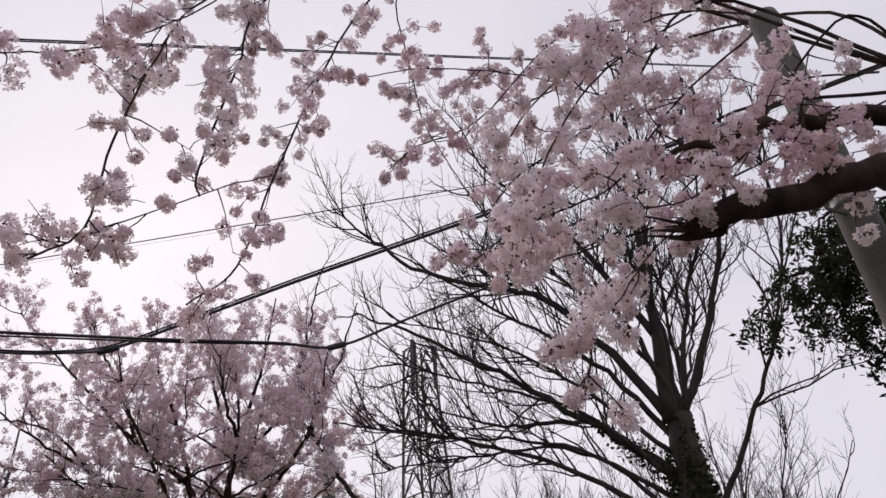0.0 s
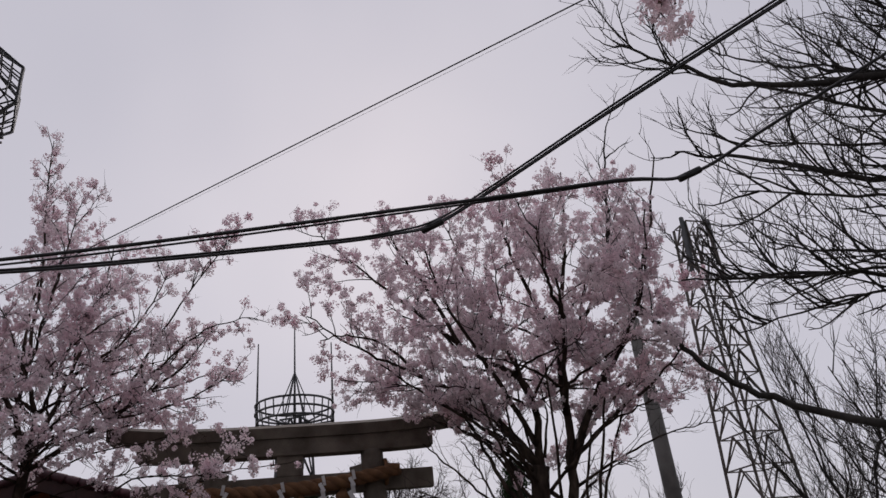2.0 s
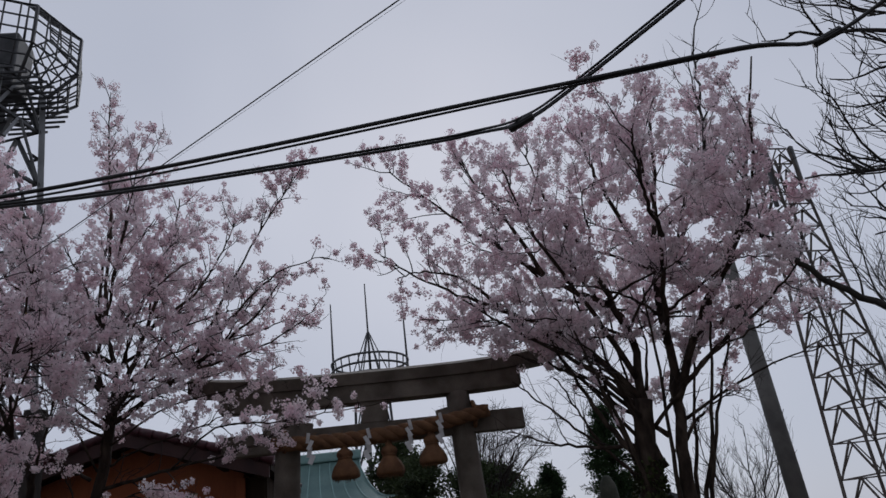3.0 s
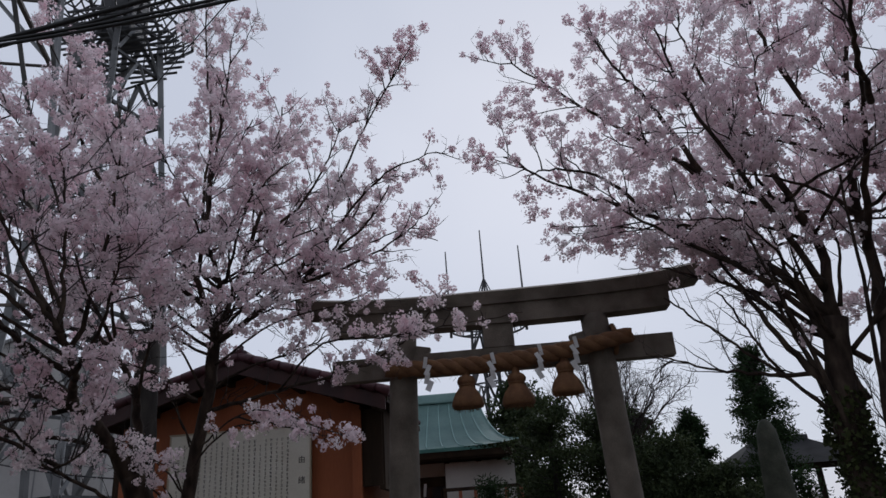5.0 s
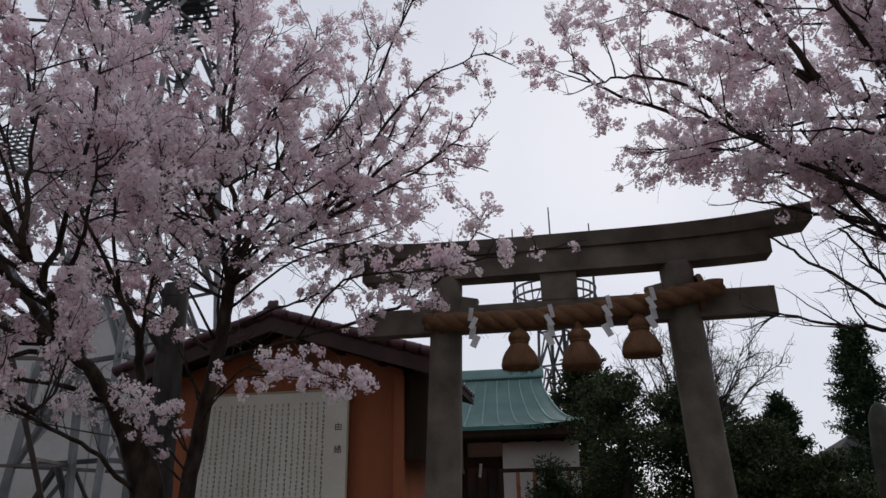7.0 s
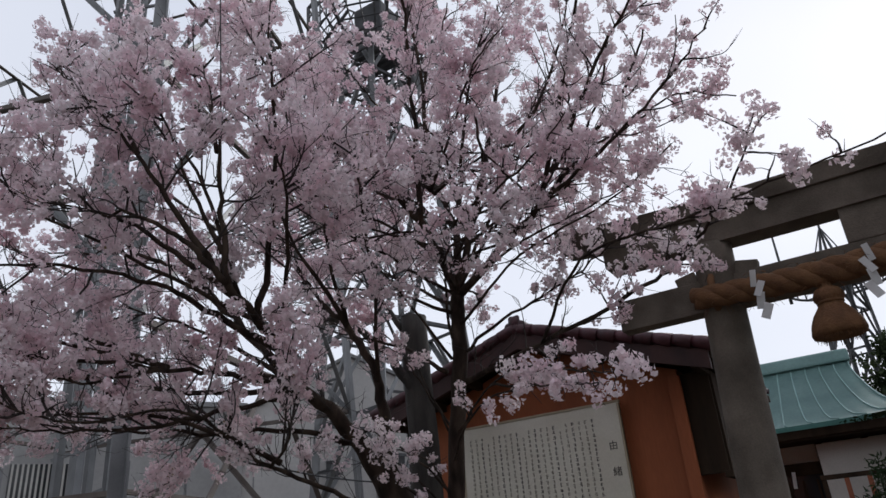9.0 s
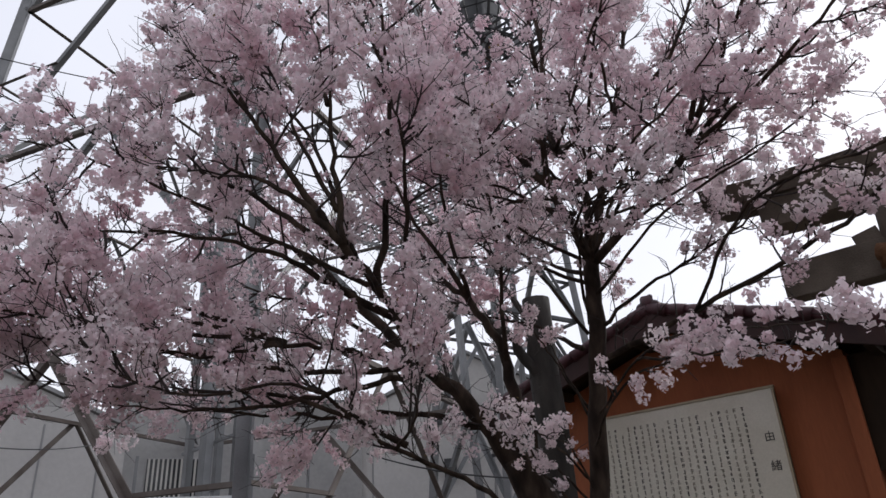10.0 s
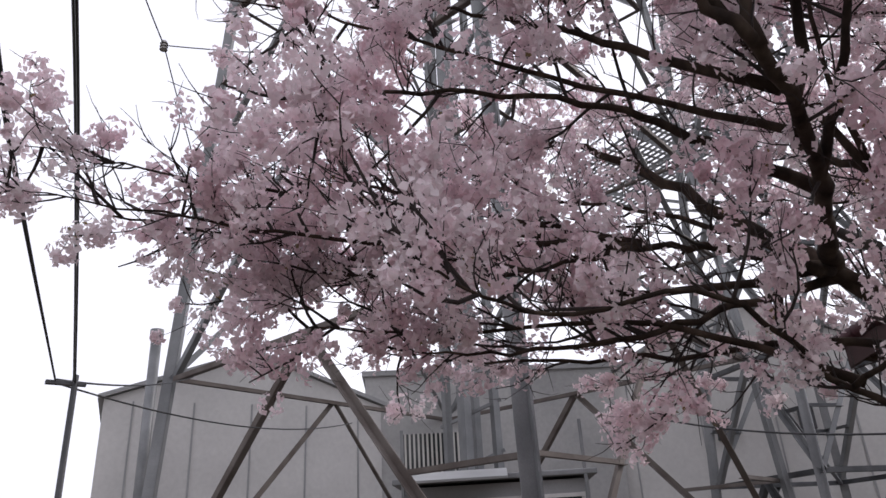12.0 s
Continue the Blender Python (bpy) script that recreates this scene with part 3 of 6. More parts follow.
hall2, m2 = hall("white_annex", "tall pale grey annex with small dark wall boxes", (-16.6, 23.2), radians(37), 8.5, 10, 6.6, 8.7, M_HALL)
# recessed joints and fittings on the near faces
for i in range(5):
    part("cladding_seam", on(m1, box((0.05, 0.03, 6.0), (-3.2 + i * 1.6, -0.012, 3.0))), M_HALLROOF, hall1)
part("window", on(m1, box((2.2, 0.06, 1.4), (2.4, -0.02, 1.9))), M_GLASS_SHADE, hall1)
for x, z in ((-0.7, 4.7), (1.6, 4.75)):
    part("wall_box", on(m2, box((0.42, 0.3, 0.62), (x, -0.15, z), bevel=0.02)), M_DARKSTEEL, hall2, "dark ventilation box")
for i in range(4):
    part("cladding_seam", on(m2, box((0.05, 0.03, 6.4), (-3.4 + i * 2.1, -0.012, 3.2))), M_HALLROOF, hall2)
# flat-roofed block between the halls
link = thing("low_link_building", "low pale grey block with a slatted vent between the halls", "building", (-21.5, 17, 0))
ml = Matrix.Translation((-21.3, 17.2, 0)) @ Matrix.Rotation(radians(62), 4, "Z")
part("wall", on(ml, box((8.0, 5.0, 7.0), (0, 2.5, 3.5))), M_ANNEX, link)
part("parapet", on(ml, box((8.2, 5.2, 0.18), (0, 2.5, 7.09), bevel=0.02)), M_HALLROOF, link)
# dark sheet on the wall face, painted in for shade between the slats
part("vent_shade_sheet", on(ml, box((1.9, 0.06, 1.7), (-1.9, -0.02, 4.3))), M_GLASS_SHADE, link)
for i in range(14):
    part("vent_slat", on(ml, box((0.06, 0.09, 1.7), (-2.78 + i * 0.136, -0.06, 4.3))), M_PLASTER, link)
part("doorway", on(ml, box((1.8, 0.06, 2.2), (1.4, -0.02, 1.3))), M_GLASS_SHADE, link)
part("door_frame", on(ml, box((2.0, 0.1, 0.14), (1.4, -0.04, 2.45), bevel=0.01)), M_STEEL, link)
acc = Acc()
acc.tube([(-22.6, 7.2, 0), (-22.6, 7.2, 4), (-22.6, 7.2, 7.6)], 0.14, 0.14, 14)
flue = thing("steel_flue", "tall pale steel flue pipe beside the warehouse", "flue pipe", (-22.6, 7.2, 0))
link_mesh("pipe", acc.mesh("pipe"), M_STEEL, flue, smooth=True)
acc = Acc()
acc.tube([(-22.6, 7.2, 7.45), (-22.6, 7.2, 7.7)], 0.18, 0.18, 14)
link_mesh("cap", acc.mesh("cap"), M_STEEL, flue)

# ---- lattice towers ----


def lattice_tower(e, centre, turn, half0, half1, height, bays, leg_w, brace_w, leg_mat, brace_mat, sub=True):
    """Four legs with level struts and crossed braces, each a bar of its own."""
    def corner(k, f):
        h = half0 + (half1 - half0) * f
        a = turn + k * math.pi / 2
        return Vector((centre[0] + h * math.cos(a), centre[1] + h * math.sin(a), height * f))
    for k in range(4):
        part("leg", angle_bar(corner(k, 0), corner(k, 1), leg_w), leg_mat, e)
    fs = [1 - (1 - i / bays) ** 1.15 for i in range(bays + 1)]
    for i in range(bays):
        for k in range(4):
            a0, b0 = corner(k, fs[i]), corner(k + 1, fs[i])
            a1, b1 = corner(k, fs[i + 1]), corner(k + 1, fs[i + 1])
            mid = (a1 + b1) / 2
            part("strut", angle_bar(a1, b1, brace_w), brace_mat, e)
            part("brace", angle_bar(a0, mid, brace_w * 1.15), brace_mat if i < 1 else leg_mat, e)
            part("brace", angle_bar(b0, mid, brace_w * 1.15), brace_mat if i < 1 else leg_mat, e)
            if sub:
                part("sub_brace", angle_bar((a0 + mid) / 2, (a0 + a1) / 2, brace_w * 0.7), brace_mat, e)
                part("sub_brace", angle_bar((b0 + mid) / 2, (b0 + b1) / 2, brace_w * 0.7), brace_mat, e)
    return corner


C1 = (-16.2, 13.0)
tower1 = thing("radio_tower", "large grey galvanised steel lattice radio tower", "lattice tower", (*C1, 0))
lattice_tower(tower1, C1, math.atan2(-5.5, -2.8), 7.0, 4.6, 34.0, 7, 0.22, 0.11, M_STEEL, M_RUST)
for k in range(4):
    a = math.pi / 4 + k * math.pi / 2
    part("core_post", between((C1[0] + 0.55 * math.cos(a), C1[1] + 0.55 * math.sin(a), 0), (C1[0] + 0.55 * math.cos(a), C1[1] + 0.55 * math.sin(a), 30), 0.16), M_STEEL, tower1)
part("cable_duct", between((C1[0] + 0.2, C1[1] - 0.3, 0), (C1[0] + 0.2, C1[1] - 0.3, 30), 0.26, 0.2), M_STEEL, tower1)
for i in range(26):
    z = 1.0 + i * 1.1
    part("core_ring", between((C1[0] - 0.5, C1[1] - 0.5, z), (C1[0] + 0.5, C1[1] + 0.5, z + 0.5), 0.07), M_STEEL, tower1)
# cabin with glazed sides at the foot of the tower
cabin = thing("equipment_cabin", "low grey cabin with dark teal windows in pale frames", "cabin", (-14.6, 12.4, 0))
mc = Matrix.Translation((-14.2, 12.1, 0)) @ Matrix.Rotation(math.atan2(2.78, 1.97), 4, "Z")
part("wall", on(mc, box((3.5, 2.0, 2.85), (0, 1.0, 1.425), bevel=0.015)), M_HALLROOF, cabin)
part("roof", on(mc, box((3.8, 2.4, 0.1), (0, 1.0, 2.95), bevel=0.02)), M_STEEL, cabin)
for x, w in ((-1.1, 1.1), (0.02, 0.9), (1.08, 1.02)):
    pane = part("window", on(mc, box((w, 0.04, 1.15), (x, -0.025, 1.95))), M_TEALGLASS, cabin, "dark teal window pane")
    for dx in (-1, 1):
        part("frame_post", on(mc, box((0.07, 0.08, 1.3), (x + dx * (w / 2 + 0.02), -0.04, 1.95), bevel=0.006)), M_HALL, cabin)
    for z in (1.35, 2.56):
        part("frame_rail", on(mc, box((w + 0.1, 0.09, 0.07), (x, -0.045, z), bevel=0.006)), M_HALL, cabin)
for x in (-1.7, 0.55, 1.68):
    part("conduit", on(mc, box((0.06, 0.06, 3.9), (x, -0.16, 1.95), bevel=0.01)), M_STEEL, cabin)
part("awning", on(mc, box((1.9, 0.9, 0.05), (-0.7, -0.45, 2.98), (14, 0, 0), bevel=0.01)), M_HALLROOF, cabin)
# slender tower with a mesh platform
C2 = (-13.3, 21.4)
tower2 = thing("platform_tower", "slender dark lattice tower with a caged work platform", "lattice tower", (*C2, 0))
lattice_tower(tower2, C2, 0.5, 2.9, 1.25, 20.0, 8, 0.2, 0.11, M_STEEL, M_DARKSTEEL)
for zf, r0, r1 in ((0, 1.7, 2.7), (1, 2.7, 2.7), (2, 2.7, 1.4)):
    z0, z1 = 19.3 + zf * 1.0 + (0.7 if zf == 2 else 0), 20.3 + zf * 1.0 + (0.7 if zf >= 1 else 0)
    for i in range(8):
        a, b = 2 * math.pi * i / 8, 2 * math.pi * (i + 1) / 8
        for w in (0.25, 0.5, 0.75):
            lo = [(1 - w) * r0 * f(a) + w * r0 * f(b) for f in (math.cos, math.sin)]
            hi = [(1 - w) * r1 * f(a) + w * r1 * f(b) for f in (math.cos, math.sin)]
            part("cage_bar", between((C2[0] + lo[0], C2[1] + lo[1], z0), (C2[0] + hi[0], C2[1] + hi[1], z1), 0.045), M_DARKSTEEL, tower2)
        p = (C2[0] + r0 * math.cos(a), C2[1] + r0 * math.sin(a), z0)
        q = (C2[0] + r1 * math.cos(a), C2[1] + r1 * math.sin(a), z1)
        part("cage_bar", between(p, q, 0.1), M_DARKSTEEL, tower2)
        for f in (0.0, 0.33, 0.66, 1.0):
            r = r0 + (r1 - r0) * f
            z = z0 + (z1 - z0) * f
            part("cage_rail", between((C2[0] + r * math.cos(a), C2[1] + r * math.sin(a), z), (C2[0] + r * math.cos(b), C2[1] + r * math.sin(b), z), 0.05), M_DARKSTEEL, tower2)
for i in range(-7, 8):
    h = math.sqrt(max(0.2, 2.3 ** 2 - (i * 0.31) ** 2))
    part("deck_bar", box((2 * h, 0.06, 0.08), (C2[0], C2[1] + i * 0.31, 19.3)), M_DARKSTEEL, tower2)
part("top_drum", box((1.3, 1.3, 2.4), (*C2, 20.8), bevel=0.1), M_DARKSTEEL, tower2)
acc = Acc()
acc.tube([(C2[0] + 0.5, C2[1], 22), (C2[0] + 0.5, C2[1], 25.5)], 0.05, 0.02, 8)
link_mesh("whip_aerial", acc.mesh("whip_aerial"), M_DARKSTEEL, tower2)
# grated landing on its side
LX, LY, LZ = -17.6, 22.2, 14.1
for i in range(17):
    part("grating_bar", box((6.0, 0.055, 0.06), (LX, LY - 2.0 + i * 0.25, LZ)), M_STEEL, tower2)
for i in range(19):
    part("grating_bar", box((0.055, 4.1, 0.06), (LX - 2.95 + i * 0.328, LY, LZ + 0.06)), M_STEEL, tower2)
for sx in (-1, 1):
    for sy in (-1, 1):
        x, y = LX + sx * 2.9, LY + sy * 2.0
        part("landing_stay", between((x, y, LZ), (C2[0] - 1.6 + sx * 0.4, C2[1] + sy * 0.8, LZ - 3.0), 0.09), M_STEEL, tower2)
        part("landing_post", between((x, y, LZ), (x, y, LZ + 1.1), 0.06), M_STEEL, tower2)
for z in (0.55, 1.1):
    for sy in (-2.0, 2.0):
        part("landing_rail", between((LX - 2.9, LY + sy, LZ + z), (LX + 2.9, LY + sy, LZ + z), 0.05), M_STEEL, tower2)

# far tower with three whip aerials over a ring gallery
CR = (-0.75, 43.3)
tower3 = thing("ring_tower", "far dark tower with a ring gallery and whip aerials", "lattice tower", (*CR, 0))
lattice_tower(tower3, CR, 0.4, 1.6, 1.0, 13.0, 6, 0.16, 0.09, M_DARKSTEEL, M_DARKSTEEL, sub=False)
for z, r in ((12.9, 2.35), (13.45, 2.45), (14.0, 2.45)):
    acc = Acc()
    a = np.linspace(0, 2 * np.pi, 33)
    acc.tube(np.stack([CR[0] + r * np.cos(a), CR[1] + r * np.sin(a), np.full(33, z)], 1), 0.07, 0.07, 6, cap=False)
    link_mesh("gallery_rail", acc.mesh("gallery_rail"), M_DARKSTEEL, tower3)
for i in range(24):
    a = 2 * math.pi * i / 24
    part("gallery_post", between((CR[0] + 2.35 * math.cos(a), CR[1] + 2.35 * math.sin(a), 12.9), (CR[0] + 2.45 * math.cos(a), CR[1] + 2.45 * math.sin(a), 14.0), 0.06), M_DARKSTEEL, tower3)
    if i % 3 == 0:
        part("gallery_spoke", between((CR[0], CR[1], 12.6), (CR[0] + 2.35 * math.cos(a), CR[1] + 2.35 * math.sin(a), 12.9), 0.08), M_DARKSTEEL, tower3)
    if i % 4 == 0:
        part("guy_bar", between((CR[0], CR[1], 16.2), (CR[0] + 1.2 * math.cos(a), CR[1] + 1.2 * math.sin(a), 13.2), 0.06), M_DARKSTEEL, tower3)
for x, y, z in ((0, 0, 19.5), (-2.35, 0.2, 18.3), (2.38, -0.2, 18.1)):
    acc = Acc()
    acc.tube([(CR[0] + x, CR[1] + y, 12.5), (CR[0] + x, CR[1] + y, (12.5 + z) / 2), (CR[0] + x, CR[1] + y, z)], 0.09, 0.04, 7)
    link_mesh("whip_aerial", acc.mesh("whip_aerial"), M_DARKSTEEL, tower3)

# lattice mast with a dark panel head
CL = (19.7, 27.4)
tower4 = thing("panel_mast", "grey lattice mast with dark panel antennas at its head", "lattice tower", (*CL, 0))
lattice_tower(tower4, CL, 0.9, 1.7, 0.75, 18.0, 14, 0.12, 0.055, M_RUST, M_RUST, sub=False)
for x, y in ((-0.75, -0.6), (0.85, -0.35), (0.1, 0.9)):
    part("panel_antenna", box((0.2, 0.16, 2.6), (CL[0] + x, CL[1] + y, 16.9), (0, 3, 20), bevel=0.03), M_DARKSTEEL, tower4, "dark panel antenna")

# ---- utility poles ----


def utility_pole(x, y, top, r0, r1, label, steps):
    e = thing("utility_pole", label, "utility pole", (x, y, 0))
    acc = Acc()
    acc.tube([(x, y, 0), (x, y, top * 0.5), (x, y, top - 0.04), (x, y, top)], r0, r1, 20)
    link_mesh("shaft", acc.mesh("shaft"), M_CONCRETE, e, smooth=True)
    for i in range(steps):
        z = top - 0.5 - i * 0.45
        s = 1 if i % 2 else -1
        acc = Acc()
        acc.tube([(x, y, z), (x + s * (r0 + 0.12), y + 0.02, z), (x + s * (r0 + 0.13), y + 0.02, z + 0.05)], 0.01, 0.01, 6)
        link_mesh("step_bolt", acc.mesh("step_bolt"), M_STEEL, e)
    for z in (top - 0.62, top - 1.35):
        acc = Acc()
        rb = r0 + (r1 - r0) * z / top + 0.006
        acc.tube([(x, y, z), (x, y, z + 0.05)], rb, rb, 20)
        link_mesh("steel_band", acc.mesh("steel_band"), M_STEEL, e)
    return e


utility_pole(3.9, -2.78, 4.53, 0.095, 0.078, "grey concrete utility pole standing among cherry branches", 5)
utility_pole(8.31, 13.5, 7.6, 0.2, 0.14, "slender grey concrete utility pole beside the trees", 6)

# ---- cables ----
for dy, dz, r in ((0.0, 0.0, 0.017), (0.015, -0.04, 0.010)):
    pts = curve_through([(-11.79, 4.7 + dy, 3.72 + dz), (-9.0, 4.4 + dy, 4.1 + dz), (-6.1, 4.08 + dy, 4.35 + dz), (-2.0, 3.58 + dy, 4.49 + dz), (1.4, 2.93 + dy, 4.6 + dz * 0.6), (3.0, 2.75 + dy, 4.74 + dz * 0.2), (3.79, 2.87, 4.89), (4.6, 2.5, 5.25), (7.0, 1.0, 6.3), (11, -1.5, 8.4)], 8)
    cable(pts, r, "black overhead service cable crossing the yard", "overhead_cable")
for dy, dz, r in ((0.0, 0.0, 0.012), (0.012, 0.022, 0.010), (-0.01, 0.042, 0.011)):
    cable(curve_through([(-11.79, 4.51, 3.7), (-7.0, 3.8 + dy, 4.24 + dz * 0.5), (-4.5, 3.66 + dy, 4.32 + dz * 0.5), (-2.0, 3.58 + dy, 4.36 + dz * 0.5), (0.4, 3.36 + dy, 4.46 + dz * 0.5), (1.1, 3.38 + dy, 4.57 + dz * 0.5), (1.48, 3.5 + dy, 4.72 + dz), (1.9, 3.4 + dy, 4.93 + dz), (3.0, 2.29 + dy, 5.23 + dz), (5.0, 0.31 + dy, 5.74 + dz), (9, -3.6, 6.9 + dz)], 8), r, "black overhead cable of a twisted bundle", "overhead_cable")
for p in ((3.79, 2.87, 4.89), (1.48, 3.5, 4.72)):
    bm = bmesh.new()
    bmesh.ops.create_cone(bm, cap_ends=True, segments=10, radius1=0.035, radius2=0.035, depth=0.22, matrix=look(p, (p[0] + 1, p[1] - 0.6, p[2] + 0.25)))
    bmesh.ops.bevel(bm, geom=bm.edges[:], offset=0.008, segments=2, affect="EDGES")
    tagged(part("cable_splice", bm, M_CABLE), "black splice sleeve clamped on an overhead cable", "cable splice")
for dz, r in ((0.0, 0.005), (-0.06, 0.0012)):
    cable(sag((-12.0, 13.3, 4.95), (10, -6.2, 4.75 + dz), 0.0, 40), r, "thin overhead wire against the sky", "overhead_wire")
for dz, dd in ((0, 0), (0.1, 0.12)):
    cable(sag((-7, 1.38 + dd, 3.3 + dz), (9, -0.23 + dd, 9.05 + dz), 0.0, 30), 0.007, "thin overhead wire against the sky", "overhead_wire")
mast = thing("pipe_pole", "thin dark steel pipe pole carrying the cable ends", "pole", (-11.79, 4.72, 0))
acc = Acc()
acc.tube([(-11.79, 4.72, 0), (-11.79, 4.72, 2.0), (-11.79, 4.71, 3.78)], 0.04, 0.034, 10)
link_mesh("pipe", acc.mesh("pipe"), M_DARKSTEEL, mast, smooth=True)
part("cross_arm", box((0.06, 0.42, 0.05), (-11.79, 4.62, 3.68), (0, 0, 4), bevel=0.008), M_DARKSTEEL, mast)
cable(sag((-11.8, 4.52, 3.72), (-19.0, 7.5, 5.6), 0.12, 24), 0.014, "thin black stay wire", "stay_wire")
cable(sag((-11.8, 4.52, 3.68), (-18.2, 11.0, 4.6), 0.3, 24), 0.012, "thin black stay wire", "stay_wire")
cable(sag((-16.74, 5.76, 12.52), (-14.0, 3.4, 15.5), 0.2, 20), 0.016, "thin black stay wire", "stay_wire")
cable(sag((-16.74, 5.76, 12.52), (-17.6, 7.6, 8.0), 0.1, 16), 0.014, "thin black stay wire", "stay_wire")
cable(sag((-16.74, 5.76, 12.52), (-15.2, 9.2, 12.4), 0.05, 12), 0.014, "thin black stay wire", "stay_wire")
cable(sag((-12.5, 14.5, 3.9), (-7.1, 13.6, 2.7), 0.15, 24), 0.016, "black cable strung below the branches", "service_cable")
bm = bmesh.new()
for k in range(3):
    bmesh.ops.create_cone(bm, cap_ends=True, segments=12, radius1=0.09, radius2=0.05, depth=0.08, matrix=Matrix.Translation((-16.74, 5.76, 12.44 + k * 0.08)))
tagged(part("strain_insulator", bm, M_PORC), "small grey porcelain strain insulator on a wire", "insulator")
# ---- trees ----


def unit(v):
    return v / (np.linalg.norm(v) + 1e-9)


class Tree:
    """Grows side branches and twigs on given limbs, and notes where blossom sits."""

    def __init__(self, seed, up=0.25, droop=0.0, finest=0.0032):
        self.rng = np.random.default_rng(seed)
        self.up, self.droop, self.finest = up, droop, finest
        self.limbs, self.twigs, self.spots, self.dirs = [], Acc(), [], []

    def limb(self, points, r0, r1, n=6, wobble=0.017):
        p = curve_through(points, n)
        p[1:-1] += self.rng.normal(0, wobble, (len(p) - 2, 3)) * min(1.0, 8 * r0 + 0.3)
        self.limbs.append((p, r0, r1))
        return p

    def shoot(self, start, d, length, segs, bend):
        p = [start]
        for i in range(segs):
            d = unit(d + self.rng.normal(0, bend, 3) + np.array([0, 0, self.up * 0.35 - self.droop * (i + 1) / segs]))
            p.append(p[-1] + d * length / segs)
        return np.array(p)

    def side(self, p, per_m, length, angle, r, start=0.15, levels=2, flower=True, twig_per_m=9, twig_len=0.35, gap=0.07):
        seg = np.linalg.norm(np.diff(p, axis=0), axis=1)
        cum = np.concatenate([[0], np.cumsum(seg)])
        total = cum[-1]
        count = max(1, int(total * (1 - start) * per_m + self.rng.random()))
        for _ in range(count):
            u = start + (1 - start) * self.rng.random()
            s = u * total
            i = min(len(seg) - 1, int(np.searchsorted(cum, s) - 1))
            i = max(i, 0)
            q = p[i] + (p[i + 1] - p[i]) * ((s - cum[i]) / max(seg[i], 1e-6))
            t = unit(p[i + 1] - p[i])
            x = self.rng.normal(0, 1, 3)
            x = unit(x - t * (x @ t) + np.array([0, 0, self.up]))
            a = radians(self.rng.uniform(*angle))
            d = unit(t * math.cos(a) + x * math.sin(a))
            ln = length * self.rng.uniform(0.5, 1.25) * (1.1 - 0.5 * u)
            sh = self.shoot(q, d, ln, 5 if levels > 1 else 3, 0.16)
            self.twigs.tube(sh, r, r * 0.35, 5 if r > 0.008 else 3, cap=False)
            if levels > 1:
                self.side(sh, twig_per_m, twig_len, (30, 65), max(self.finest, r * 0.45), 0.15, levels - 1, flower, twig_per_m, twig_len * 0.7, gap)
            if flower:
                self.flower(sh, gap, 0.35 if levels > 1 else 0.1)

    def flower(self, p, gap, start=0.2):
        seg = np.diff(p, axis=0)
        ln = np.linalg.norm(seg, axis=1).sum()
        n = max(1, int(ln * (1 - start) / gap))
        for k in range(n):
            u = (start + (1 - start) * (k + self.rng.random()) / n) * (len(p) - 1)
            i = min(int(u), len(p) - 2)
            self.spots.append(p[i] + (p[i + 1] - p[i]) * (u - i) + self.rng.normal(0, 0.012, 3))

    def build(self, name, label, base, bark, flower_mat=None, size=1.0, flowers=12, petals=False, radius=0.05, keep=1.0, leaf=None, clump=0.0, inner=None):
        e = thing(name, label, "tree", base)
        for i, (p, r0, r1) in enumerate(self.limbs):
            acc = Acc()
            acc.tube(p, r0, r1, 12 if r0 > 0.07 else 8, power=0.65)
            link_mesh("trunk" if i == 0 else "limb", acc.mesh("limb"), bark, e, smooth=True)
        if self.twigs.n:
            tagged(link_mesh("twig_spray", self.twigs.mesh("twig_spray"), M_TWIG if bark is M_BARK else bark, e), kind="stuff")
        if flower_mat and self.spots:
            spots = np.array(self.spots)
            odds = np.full(len(spots), keep)
            if clump:
                # blossom gathers in bunches along the twigs, with gaps between
                field = np.array([noise.noise(Vector(p) * 2.6) + 0.6 * noise.noise(Vector(p) * 6.5) for p in spots])
                odds = odds * np.clip(1 + clump * 2.4 * field, 0.1, 1.3)
            if inner:
                # old wood near the fork carries few flowers
                far = np.linalg.norm(spots - np.array(inner[0]), axis=1) / inner[1]
                odds = odds * np.clip(far ** 2, 0.22, 1.0)
            spots = spots[self.rng.random(len(spots)) < odds]
            tagged(link_mesh("blossom", scatter_clusters(spots, self.rng, flowers, radius, size, petals), flower_mat, e, "pale pink double blossom"), kind="stuff")
            if leaf:
                few = spots[self.rng.random(len(spots)) < 0.12]
                tagged(link_mesh("leaf_spray", scatter_clusters(few, self.rng, 3, radius * 1.05, size * 0.6, False), leaf, e, "small bronze young leaves"), kind="stuff")
        return e


